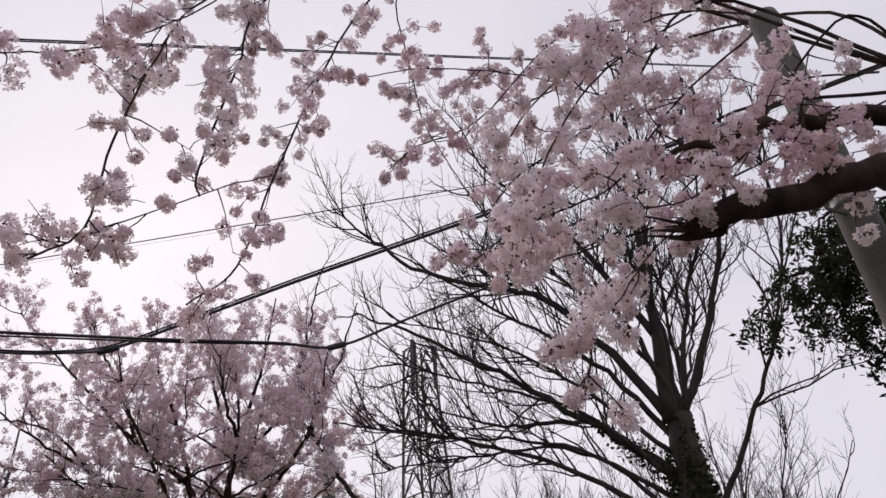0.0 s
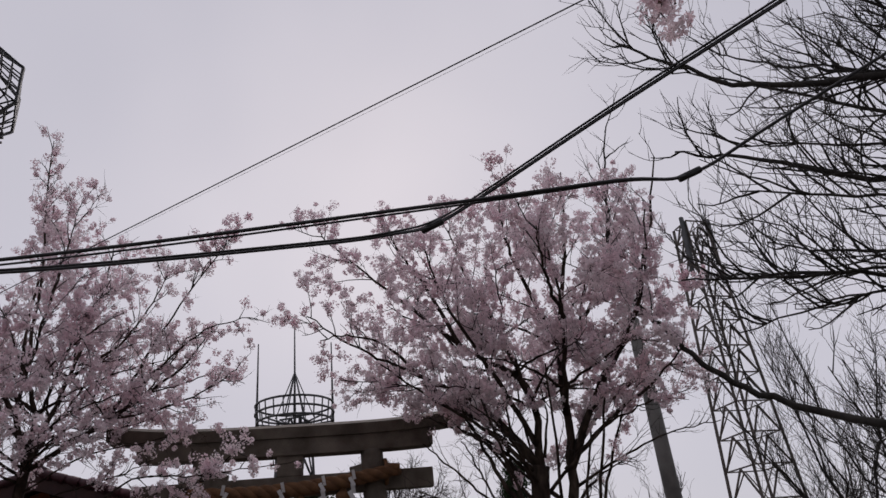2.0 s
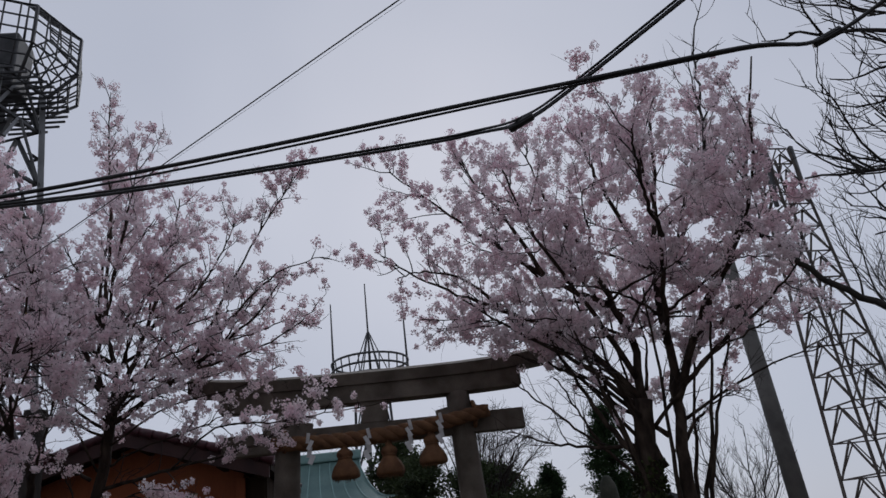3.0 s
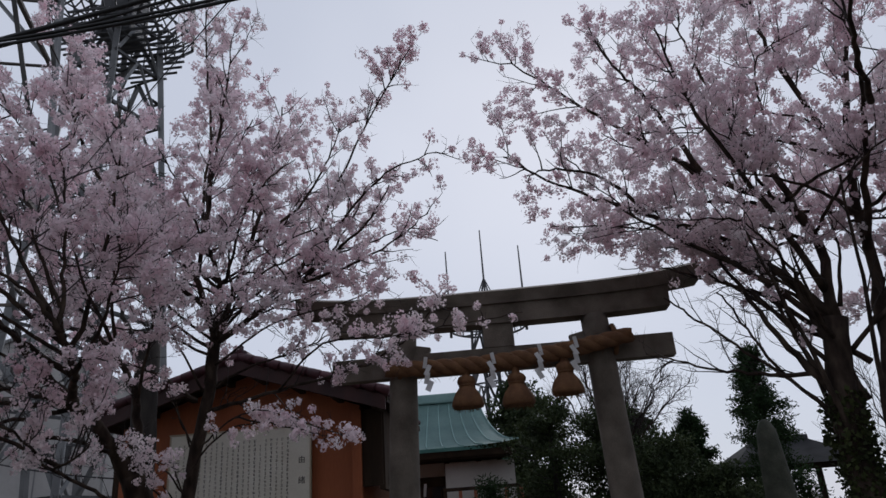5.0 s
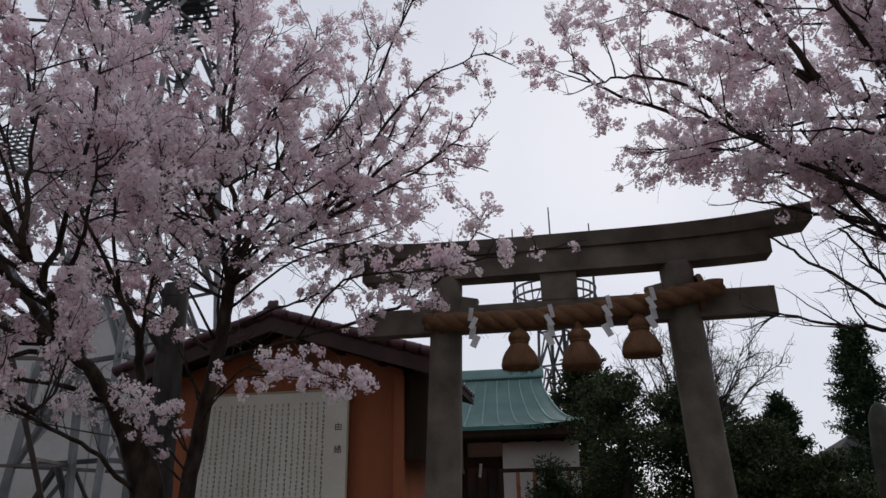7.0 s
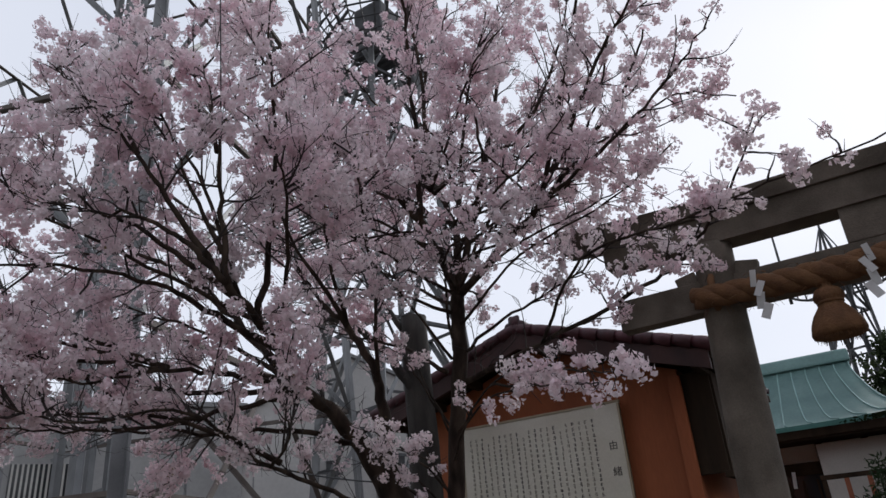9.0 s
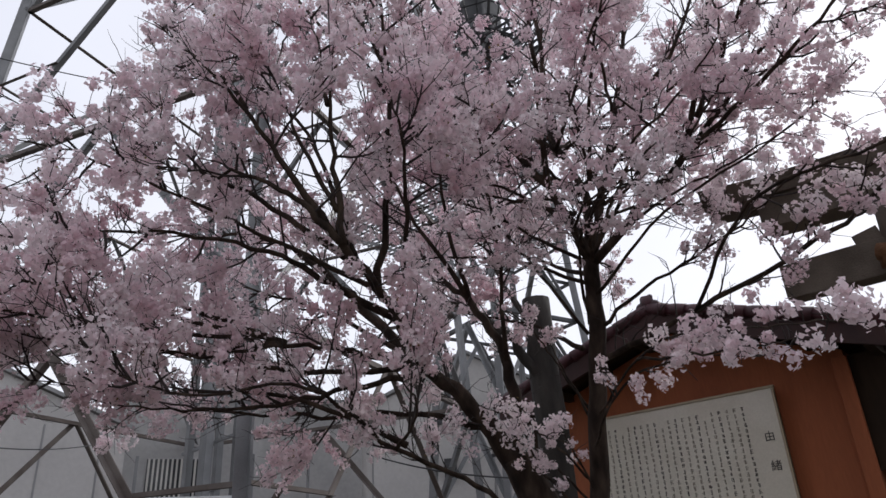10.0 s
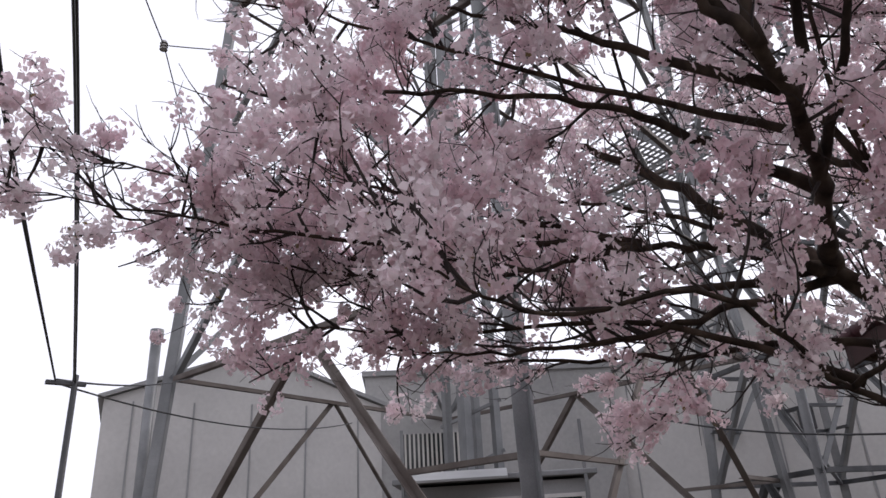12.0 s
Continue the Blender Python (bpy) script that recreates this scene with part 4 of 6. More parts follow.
def laterals(tree, origins, count, rise, length, r0, reach, az=(0, 360), twigs=7.5, gap=0.075):
    """Spreading side limbs round a fork, each a little arched, with their twigs."""
    for k in range(count):
        o = np.array(origins[k % len(origins)])
        a = radians(az[0] + (az[1] - az[0]) * (k + tree.rng.uniform(0.2, 0.8)) / count)
        e = radians(tree.rng.uniform(*rise))
        ln = tree.rng.uniform(*length)
        d = np.array([math.cos(a) * math.cos(e), math.sin(a) * math.cos(e), math.sin(e)])
        bow = np.array([0, 0, 0.07 * ln])
        p = tree.limb([o, o + d * ln * 0.35 + bow, o + d * ln * 0.7 + bow * 0.9 + tree.rng.normal(0, 0.08, 3), o + d * ln], r0, 0.006)
        tree.side(p, 7.0, reach, (34, 74), 0.008, start=0.3, levels=3, twig_per_m=twigs, twig_len=0.45 * reach, gap=gap)


def rotations(rng, n):
    q = rng.normal(0, 1, (n, 4))
    q /= np.linalg.norm(q, axis=1)[:, None]
    w, x, y, z = q.T
    return np.stack([np.stack([1 - 2 * (y * y + z * z), 2 * (x * y - z * w), 2 * (x * z + y * w)], -1), np.stack([2 * (x * y + z * w), 1 - 2 * (x * x + z * z), 2 * (y * z - x * w)], -1), np.stack([2 * (x * z - y * w), 2 * (y * z + x * w), 1 - 2 * (x * x + y * y)], -1)], 1)


def scatter_clusters(spots, rng, flowers, radius, size, petals):
    """Balls of small cupped flowers round the given spots, as one mesh."""
    n = len(spots)
    k = n * flowers
    d = rng.normal(0, 1, (n, flowers, 3))
    d /= np.linalg.norm(d, axis=2)[..., None]
    rad = radius * rng.uniform(0.55, 1.35, (n, 1, 1)) * rng.uniform(0.45, 1.05, (n, flowers, 1))
    centre = (spots[:, None] + d * rad).reshape(k, 3)
    normal = (d + rng.normal(0, 0.35, (n, flowers, 3))).reshape(k, 3)
    normal /= np.linalg.norm(normal, axis=1)[:, None]
    ref = rng.normal(0, 1, (k, 3))
    u = np.cross(normal, ref)
    u /= np.linalg.norm(u, axis=1)[:, None]
    w = np.cross(normal, u)
    r = (0.017 * size * rng.uniform(0.75, 1.25, k))[:, None, None]
    if petals:
        # five notched petals, cupped
        ang = np.arange(5) * 2 * np.pi / 5
        prof = []
        for a in ang:
            for da, rr, h in ((-0.5, 0.72, 0.2), (0.0, 1.05, 0.36), (0.5, 0.72, 0.2)):
                prof.append((math.cos(a + da) * rr, math.sin(a + da) * rr, h))
        prof = np.array([(0, 0, 0)] + prof)
        faces = np.array([[0, 1 + 3 * i + j, 2 + 3 * i + j] for i in range(5) for j in range(2)])
    else:
        prof = np.array([(-1.0, 0.1, 0.25), (0.1, -0.9, -0.1), (1.0, 0.0, 0.25), (-0.1, 0.95, -0.1)])
        faces = np.array([[0, 1, 3], [1, 2, 3]])
    local = prof[None] * r
    verts = centre[:, None] + local[..., :1] * u[:, None] + local[..., 1:2] * w[:, None] + local[..., 2:] * normal[:, None]
    f = (faces[None] + np.arange(k)[:, None, None] * len(prof)).reshape(-1, 3)
    acc = Acc()
    acc.add(verts.reshape(-1, 3), f)
    return acc.mesh("clusters")


def leaf_cloud(spots, rng, length, width):
    """Single pointed leaves at the given spots, as one mesh."""
    k = len(spots)
    rot = rotations(rng, k)
    s = rng.uniform(0.6, 1.3, k)[:, None, None]
    prof = np.array([(0, 0, 0), (length * 0.5, width / 2, length * 0.06), (length, 0, -length * 0.1), (length * 0.5, -width / 2, length * 0.06)])
    v = np.asarray(spots)[:, None] + np.einsum("kij,pj->kpi", rot, prof) * s
    acc = Acc()
    acc.add(v.reshape(-1, 3), (np.array([[0, 1, 2], [0, 2, 3]])[None] + np.arange(k)[:, None, None] * 4).reshape(-1, 3))
    return acc.mesh("leaves")


# cherry tree leaning over the walk
ta = Tree(21, up=0.14)
ta.limb([(-4.3, 9.15, 0), (-4.33, 9.1, 0.9), (-4.36, 8.98, 1.7), (-4.48, 8.75, 2.3)], 0.27, 0.14, wobble=0.006)
AL = [
    ([(-4.42, 8.95, 1.95), (-4.62, 8.5, 2.62), (-4.86, 8.04, 3.02), (-5.1, 7.6, 3.2)], 0.16, 0.06),
    ([(-4.86, 8.04, 3.02), (-4.62, 7.6, 3.1), (-4.33, 7.15, 3.18), (-4.01, 6.36, 3.38), (-4.1, 6.1, 3.62), (-4.4, 5.85, 3.85), (-4.9, 5.5, 4.0)], 0.075, 0.016),
    ([(-4.01, 6.36, 3.38), (-3.98, 6.28, 3.8), (-4.0, 6.2, 4.5), (-4.1, 6.1, 5.2)], 0.05, 0.01),
    ([(-4.05, 6.25, 3.5), (-4.18, 6.0, 3.9), (-4.28, 5.74, 4.28), (-4.5, 5.5, 4.65), (-4.85, 5.3, 5.1)], 0.045, 0.01),
    ([(-4.28, 5.74, 4.28), (-4.6, 5.75, 4.7), (-5.1, 5.8, 5.2), (-5.5, 5.9, 5.7)], 0.03, 0.008),
    ([(-4.86, 8.04, 3.0), (-5.0, 7.3, 2.78), (-5.3, 6.7, 2.62), (-5.7, 6.2, 2.6), (-6.1, 5.7, 2.7)], 0.05, 0.008),
    ([(-4.86, 8.04, 3.02), (-5.3, 7.95, 3.5), (-5.95, 7.75, 4.25), (-6.55, 7.52, 4.71), (-7.1, 7.1, 4.8), (-7.6, 6.6, 4.8)], 0.075, 0.012),
    ([(-5.06, 6.72, 3.05), (-5.5, 5.9, 3.08), (-5.8, 5.1, 3.12), (-5.98, 4.5, 3.2), (-6.08, 3.95, 3.25)], 0.03, 0.006),
    ([(-5.5, 6.0, 3.3), (-5.85, 5.2, 3.38), (-6.0, 4.6, 3.42), (-6.08, 4.0, 3.46)], 0.025, 0.006),
    ([(-4.8, 7.9, 3.0), (-4.92, 7.25, 3.05), (-5.06, 6.72, 3.05), (-5.18, 6.2, 2.88), (-5.25, 5.39, 2.87)], 0.055, 0.012),
    ([(-4.36, 8.95, 1.6), (-4.5, 8.2, 2.05), (-4.58, 7.39, 2.27), (-4.56, 6.55, 2.59), (-4.73, 5.78, 2.46), (-4.6, 5.14, 2.53)], 0.045, 0.012),
    ([(-4.4, 7.3, 3.16), (-4.6, 6.77, 3.4), (-4.8, 6.34, 3.6), (-5.05, 5.61, 3.61), (-5.01, 4.88, 3.33)], 0.06, 0.012),
    ([(-4.48, 8.75, 2.3), (-4.5, 8.75, 3.1), (-4.73, 8.56, 3.75), (-5.22, 8.56, 4.3), (-5.6, 8.4, 5.2)], 0.09, 0.015),
    ([(-4.8, 7.9, 3.02), (-5.3, 7.5, 3.0), (-5.9, 6.8, 3.1), (-6.25, 5.9, 3.25), (-6.3, 5.0, 3.3), (-6.1, 4.4, 3.2)], 0.05, 0.012),
    ([(-4.1, 6.6, 3.33), (-4.7, 6.3, 3.9), (-5.2, 5.9, 4.3), (-5.6, 5.5, 4.5)], 0.05, 0.01),
    ([(-4.2, 6.85, 3.25), (-3.9, 6.7, 4.1), (-3.65, 6.4, 5.0), (-3.5, 6.2, 5.8)], 0.05, 0.01),
    ([(-4.33, 7.15, 3.18), (-3.9, 6.85, 3.6), (-3.6, 6.5, 4.1), (-3.4, 6.1, 4.4)], 0.045, 0.01),
    ([(-4.73, 8.56, 3.75), (-4.9, 7.9, 4.6), (-5.0, 7.5, 5.5)], 0.05, 0.01),
    ([(-5.06, 6.72, 3.05), (-5.6, 6.3, 3.35), (-6.0, 5.7, 3.6), (-6.3, 5.2, 3.75)], 0.045, 0.01),
    ([(-4.55, 8.6, 2.45), (-5.0, 8.3, 2.7), (-5.8, 7.7, 2.75), (-6.6, 7.0, 2.85), (-7.0, 6.2, 2.95)], 0.06, 0.01),
    ([(-4.58, 7.5, 2.3), (-5.2, 6.9, 2.7), (-5.8, 6.2, 2.75), (-6.2, 5.4, 2.8)], 0.04, 0.01),
    ([(-4.58, 7.39, 2.27), (-4.0, 7.0, 2.4), (-3.8, 6.6, 2.55)], 0.025, 0.008),
    ([(-4.5, 8.75, 3.1), (-4.1, 8.2, 3.9), (-3.75, 7.6, 4.5), (-3.5, 7.1, 4.8)], 0.04, 0.008),
    ([(-4.73, 8.56, 3.75), (-4.6, 8.1, 4.5), (-4.2, 7.6, 5.3), (-4.0, 7.2, 6.0)], 0.04, 0.008),
    ([(-4.2, 6.9, 3.25), (-5.0, 6.2, 3.85), (-5.5, 5.3, 4.25), (-5.6, 4.6, 4.2)], 0.035, 0.008),
    ([(-4.68, 8.0, 2.9), (-5.4, 7.7, 3.5), (-6.1, 7.2, 3.9), (-6.9, 6.7, 4.2)], 0.05, 0.008),
    ([(-5.06, 6.72, 3.05), (-5.7, 6.2, 3.3), (-6.2, 5.7, 3.45), (-6.5, 5.2, 3.55)], 0.035, 0.008),
    ([(-5.06, 6.72, 3.05), (-5.6, 6.2, 3.0), (-6.1, 5.7, 3.1), (-6.4, 5.2, 3.2)], 0.035, 0.008),
    ([(-4.0, 6.2, 4.4), (-4.7, 6.6, 5.5), (-5.4, 6.7, 6.4)], 0.03, 0.008),
    ([(-4.05, 6.5, 3.36), (-4.6, 6.5, 4.6), (-5.3, 6.3, 5.5), (-5.6, 6.2, 6.1)], 0.035, 0.008),
    ([(-4.0, 6.3, 3.6), (-4.2, 6.1, 4.2), (-4.3, 6.0, 4.6), (-4.2, 5.7, 4.7)], 0.03, 0.008),
]
for pts, r0, r1 in AL:
    p = ta.limb(pts, r0 * (0.88 if r0 > 0.06 else 0.68), r1 * 0.4)
    ta.up = 0.6 if pts[-1][2] < 2.7 else 0.14
    ta.side(p, 4.9, 0.85 if pts[-1][1] > 4.1 else 0.45, (30, 74), 0.010, start=0.28, levels=3, twig_per_m=7.8, twig_len=0.42, gap=0.07)
    ta.side(p[:len(p) * 2 // 3], 4, 0.5, (25, 70), 0.006, start=0.2, levels=2, flower=False, twig_per_m=9, twig_len=0.22)
    ta.side(p[len(p) * 2 // 3:], 9, 0.34, (25, 60), 0.006, start=0.1, levels=2, twig_per_m=8, twig_len=0.16, gap=0.06)
cherry_a = ta.build("cherry_tree", "spreading cherry tree in full pale pink blossom leaning over the walk", (-4.3, 9.15, 0), M_BARK, M_PETAL, 1.05, 34, False, 0.068, keep=0.4, leaf=M_YOUNG, clump=1.1, inner=((-4.6, 8.2, 3.7), 1.6))
ts = Tree(77, up=0.3)
ts.limb([(-5.75, 11.5, 0), (-5.8, 11.5, 1.6), (-5.84, 11.5, 3.2), (-5.86, 11.49, 4.82)], 0.25, 0.19, wobble=0.008)
for pts, r0, r1 in (([(-5.84, 11.45, 3.6), (-6.15, 11.1, 4.3), (-6.6, 10.7, 4.75), (-7.2, 10.3, 4.95)], 0.1, 0.02), ([(-5.84, 11.45, 4.3), (-6.2, 11.3, 5.0), (-6.4, 11.1, 5.8), (-6.5, 10.9, 6.6)], 0.06, 0.015)):
    p = ts.limb(pts, r0, r1)
    ts.side(p, 5, 0.9, (28, 60), 0.01, start=0.35, levels=3, twig_per_m=6, twig_len=0.4, gap=0.09)
ts.build("cherry_tree", "old grey cherry trunk sawn off above a side limb", (-5.75, 11.5, 0), M_GREYBARK, M_PETAL, 1.1, 18, False, 0.058)

# slimmer cherry tree beside it
tb = Tree(8, up=0.14)
tb.limb([(-3.98, 9.30, 0.00), (-4.04, 9.20, 0.89), (-3.96, 9.16, 2.04), (-3.73, 9.02, 3.08), (-3.61, 8.93, 3.91)], 0.105, 0.07, wobble=0.006)
BL = [
    ([(-3.61, 8.93, 3.88), (-3.76, 8.58, 4.59), (-4.11, 8.22, 5.22), (-4.58, 7.71, 5.59), (-4.81, 7.33, 6.25), (-4.94, 7.06, 6.99)], 0.055, 0.01, 1.0),
    ([(-3.61, 8.93, 3.88), (-3.70, 9.14, 4.77), (-4.04, 9.23, 5.79), (-4.07, 9.47, 7.35), (-4.01, 9.36, 8.48)], 0.055, 0.01, 1.0),
    ([(-3.61, 8.94, 3.91), (-3.29, 9.21, 5.30), (-3.06, 9.43, 6.71), (-2.98, 9.48, 7.68)], 0.05, 0.01, 1.0),
    ([(-3.61, 8.93, 3.86), (-2.58, 8.87, 4.50), (-2.09, 8.78, 4.83), (-1.53, 8.65, 5.21), (-1.20, 8.44, 5.61)], 0.045, 0.008, 0.8),
    ([(-3.73, 9.02, 3.02), (-2.73, 8.81, 3.16), (-1.51, 8.19, 3.25), (-0.88, 7.79, 3.48), (-0.50, 7.25, 3.76)], 0.032, 0.005, 0.45),
    ([(-2.58, 8.87, 4.50), (-2.06, 8.44, 5.26), (-1.48, 7.75, 5.84), (-0.74, 7.06, 6.53)], 0.03, 0.006, 0.6),
    ([(-3.76, 8.58, 4.59), (-3.44, 8.10, 5.38), (-3.09, 7.52, 6.18), (-2.86, 7.18, 6.87)], 0.035, 0.008, 1.0),
    ([(-3.70, 9.14, 4.77), (-4.47, 9.25, 5.38), (-5.28, 9.13, 5.95), (-5.97, 8.90, 6.53)], 0.035, 0.008, 1.0),
    ([(-3.29, 9.21, 5.30), (-2.63, 9.25, 5.84), (-2.23, 9.19, 6.41), (-1.94, 9.02, 6.99)], 0.03, 0.008, 0.8),
    ([(-3.61, 8.93, 3.88), (-3.44, 8.44, 4.02), (-3.09, 8.10, 4.02), (-2.63, 7.98, 3.94)], 0.022, 0.006, 0.45),
    ([(-3.67, 8.96, 3.71), (-3.96, 8.33, 3.83), (-4.24, 7.87, 3.83), (-4.59, 7.58, 3.83)], 0.022, 0.006, 0.45),
    ([(-4.11, 8.22, 5.22), (-4.59, 8.21, 6.07), (-4.82, 8.10, 7.10)], 0.03, 0.008, 1.0),
    ([(-3.90, 9.13, 5.49), (-3.84, 8.90, 6.99), (-3.88, 8.67, 8.37), (-3.90, 8.60, 9.29)], 0.032, 0.006, 0.7),
    ([(-3.55, 9.02, 4.69), (-3.09, 8.56, 5.72), (-2.63, 8.33, 6.53)], 0.025, 0.007, 0.9),
    ([(-3.96, 9.13, 2.27), (-3.44, 8.67, 2.62), (-2.90, 8.56, 2.76), (-2.12, 8.50, 2.62)], 0.016, 0.005, 0.22),
    ([(-3.99, 9.18, 1.70), (-4.07, 8.62, 2.04), (-4.10, 8.37, 2.39), (-3.73, 8.39, 2.27)], 0.016, 0.005, 0.22),
    ([(-2.58, 8.85, 4.51), (-1.75, 8.25, 4.46), (-1.15, 7.90, 4.56), (-0.65, 7.70, 4.81)], 0.026, 0.006, 0.6),
    ([(-2.35, 8.70, 4.71), (-1.65, 8.15, 5.16), (-1.15, 7.85, 5.46), (-0.50, 7.65, 5.56)], 0.026, 0.006, 0.6),
    ([(-2.73, 8.81, 3.16), (-1.95, 7.95, 3.46), (-1.12, 7.63, 3.40), (-0.45, 7.51, 3.42), (0.28, 7.36, 3.45)], 0.016, 0.005, 0.28),
    ([(-3.61, 8.93, 3.93), (-3.15, 8.85, 4.36), (-2.65, 8.70, 4.61), (-2.15, 8.65, 4.76)], 0.026, 0.006, 0.7),
    ([(-3.75, 9.00, 3.26), (-3.15, 8.95, 3.51), (-2.45, 8.85, 3.66), (-1.85, 8.65, 3.86)], 0.022, 0.006, 0.5),
    ([(-3.85, 9.00, 3.16), (-4.45, 9.15, 3.56), (-5.15, 9.15, 3.86), (-5.85, 8.95, 4.16)], 0.026, 0.006, 0.8),
    ([(-3.65, 8.95, 3.76), (-4.35, 9.45, 4.26), (-5.05, 9.65, 4.76), (-5.75, 9.65, 5.26)], 0.028, 0.006, 1.0),
    ([(-3.61, 8.93, 3.93), (-3.25, 9.25, 4.86), (-2.85, 9.35, 5.66), (-2.45, 9.35, 6.26)], 0.026, 0.006, 0.9),
    ([(-3.65, 8.85, 4.36), (-4.25, 8.55, 4.66), (-4.85, 8.25, 4.96)], 0.026, 0.006, 0.9),
]
for i, (pts, r0, r1, reach) in enumerate(BL):
    p = tb.limb(pts, r0, r1)
    tb.side(p, 6.6 if reach > 0.3 else 9, 1.02 * reach, (28, 66), 0.0085, start=0.32, levels=3 if reach > 0.3 else 2, twig_per_m=7.8, twig_len=0.42 * max(0.55, reach), gap=0.075 if reach > 0.3 else 0.05)
    if i < 9:
        tb.side(p[:len(p) // 2], 5, 0.7, (20, 50), 0.008, start=0.05, levels=2, flower=False, twig_per_m=8, twig_len=0.3)
# short flowering sprays low on the stem
for pts in ([(-3.93, 9.15, 2.56), (-4.00, 8.85, 2.96), (-4.05, 8.55, 3.26), (-4.12, 8.25, 3.41)], [(-3.95, 9.15, 2.66), (-4.05, 8.95, 3.01), (-4.00, 8.70, 3.21)], [(-4.00, 9.15, 1.86), (-4.10, 8.65, 2.21), (-4.11, 8.14, 2.38)], [(-3.98, 9.15, 1.96), (-4.00, 8.90, 2.26), (-3.97, 8.72, 2.41)], [(-4.00, 9.15, 2.06), (-4.15, 8.55, 2.46), (-4.29, 8.00, 2.62)], [(-3.88, 9.1, 2.55), (-3.2, 8.65, 2.85), (-2.55, 8.1, 2.8), (-1.95, 7.4, 2.52), (-1.34, 6.68, 2.24)], [(-3.2, 8.65, 2.85), (-2.7, 8.3, 2.7), (-2.1, 7.7, 2.5), (-1.7, 7.2, 2.36)]):
    p = tb.limb(pts, 0.014, 0.004)
    tb.side(p, 11, 0.24, (30, 80), 0.0045, start=0.35, levels=2, twig_per_m=8, twig_len=0.14, gap=0.05)
laterals(tb, [(-3.61, 8.93, 3.86), (-3.65, 8.90, 4.21), (-3.70, 9.05, 4.66), (-3.45, 9.05, 4.46)], 15, (6, 30), (1.5, 2.3), 0.022, 0.62)
laterals(tb, [(-3.85, 9.05, 5.16), (-3.25, 9.15, 5.26), (-3.65, 8.65, 4.96)], 9, (12, 45), (1.2, 1.9), 0.02, 0.6)
laterals(tb, [(-2.58, 8.87, 4.50), (-2.09, 8.78, 4.83)], 6, (0, 35), (1.0, 1.5), 0.015, 0.5, (-110, 20))
for pts in ([(-3.75, 9.00, 3.36), (-3.45, 8.45, 3.86), (-2.85, 8.09, 4.06), (-2.45, 7.95, 4.16)], [(-3.65, 8.95, 3.56), (-2.75, 8.65, 3.96), (-1.77, 8.35, 4.06), (-1.15, 8.15, 4.26)], [(-3.75, 8.95, 3.26), (-3.85, 8.35, 3.76), (-3.75, 7.76, 3.91), (-3.55, 7.35, 3.96)]):
    p = tb.limb(pts, 0.018, 0.005)
    tb.side(p, 9, 0.5, (30, 75), 0.006, start=0.3, levels=3, twig_per_m=7, twig_len=0.25, gap=0.07)
tb.build("cherry_tree", "slender upright cherry tree in full pale pink blossom beside the hut", (-3.98, 9.3, 0), M_BARK, M_PETAL, 1.05, 30, False, 0.066, keep=0.5, clump=1.1, inner=((-3.75, 8.95, 4.3), 1.3))

# many-stemmed cherry tree on the other side of the gate
tr = Tree(33, up=0.16)
tr.limb([(3.75, 8.3, 0), (3.62, 8.25, 1.0), (3.5, 8.22, 2.1), (3.65, 8.18, 3.3)], 0.22, 0.13, wobble=0.01)
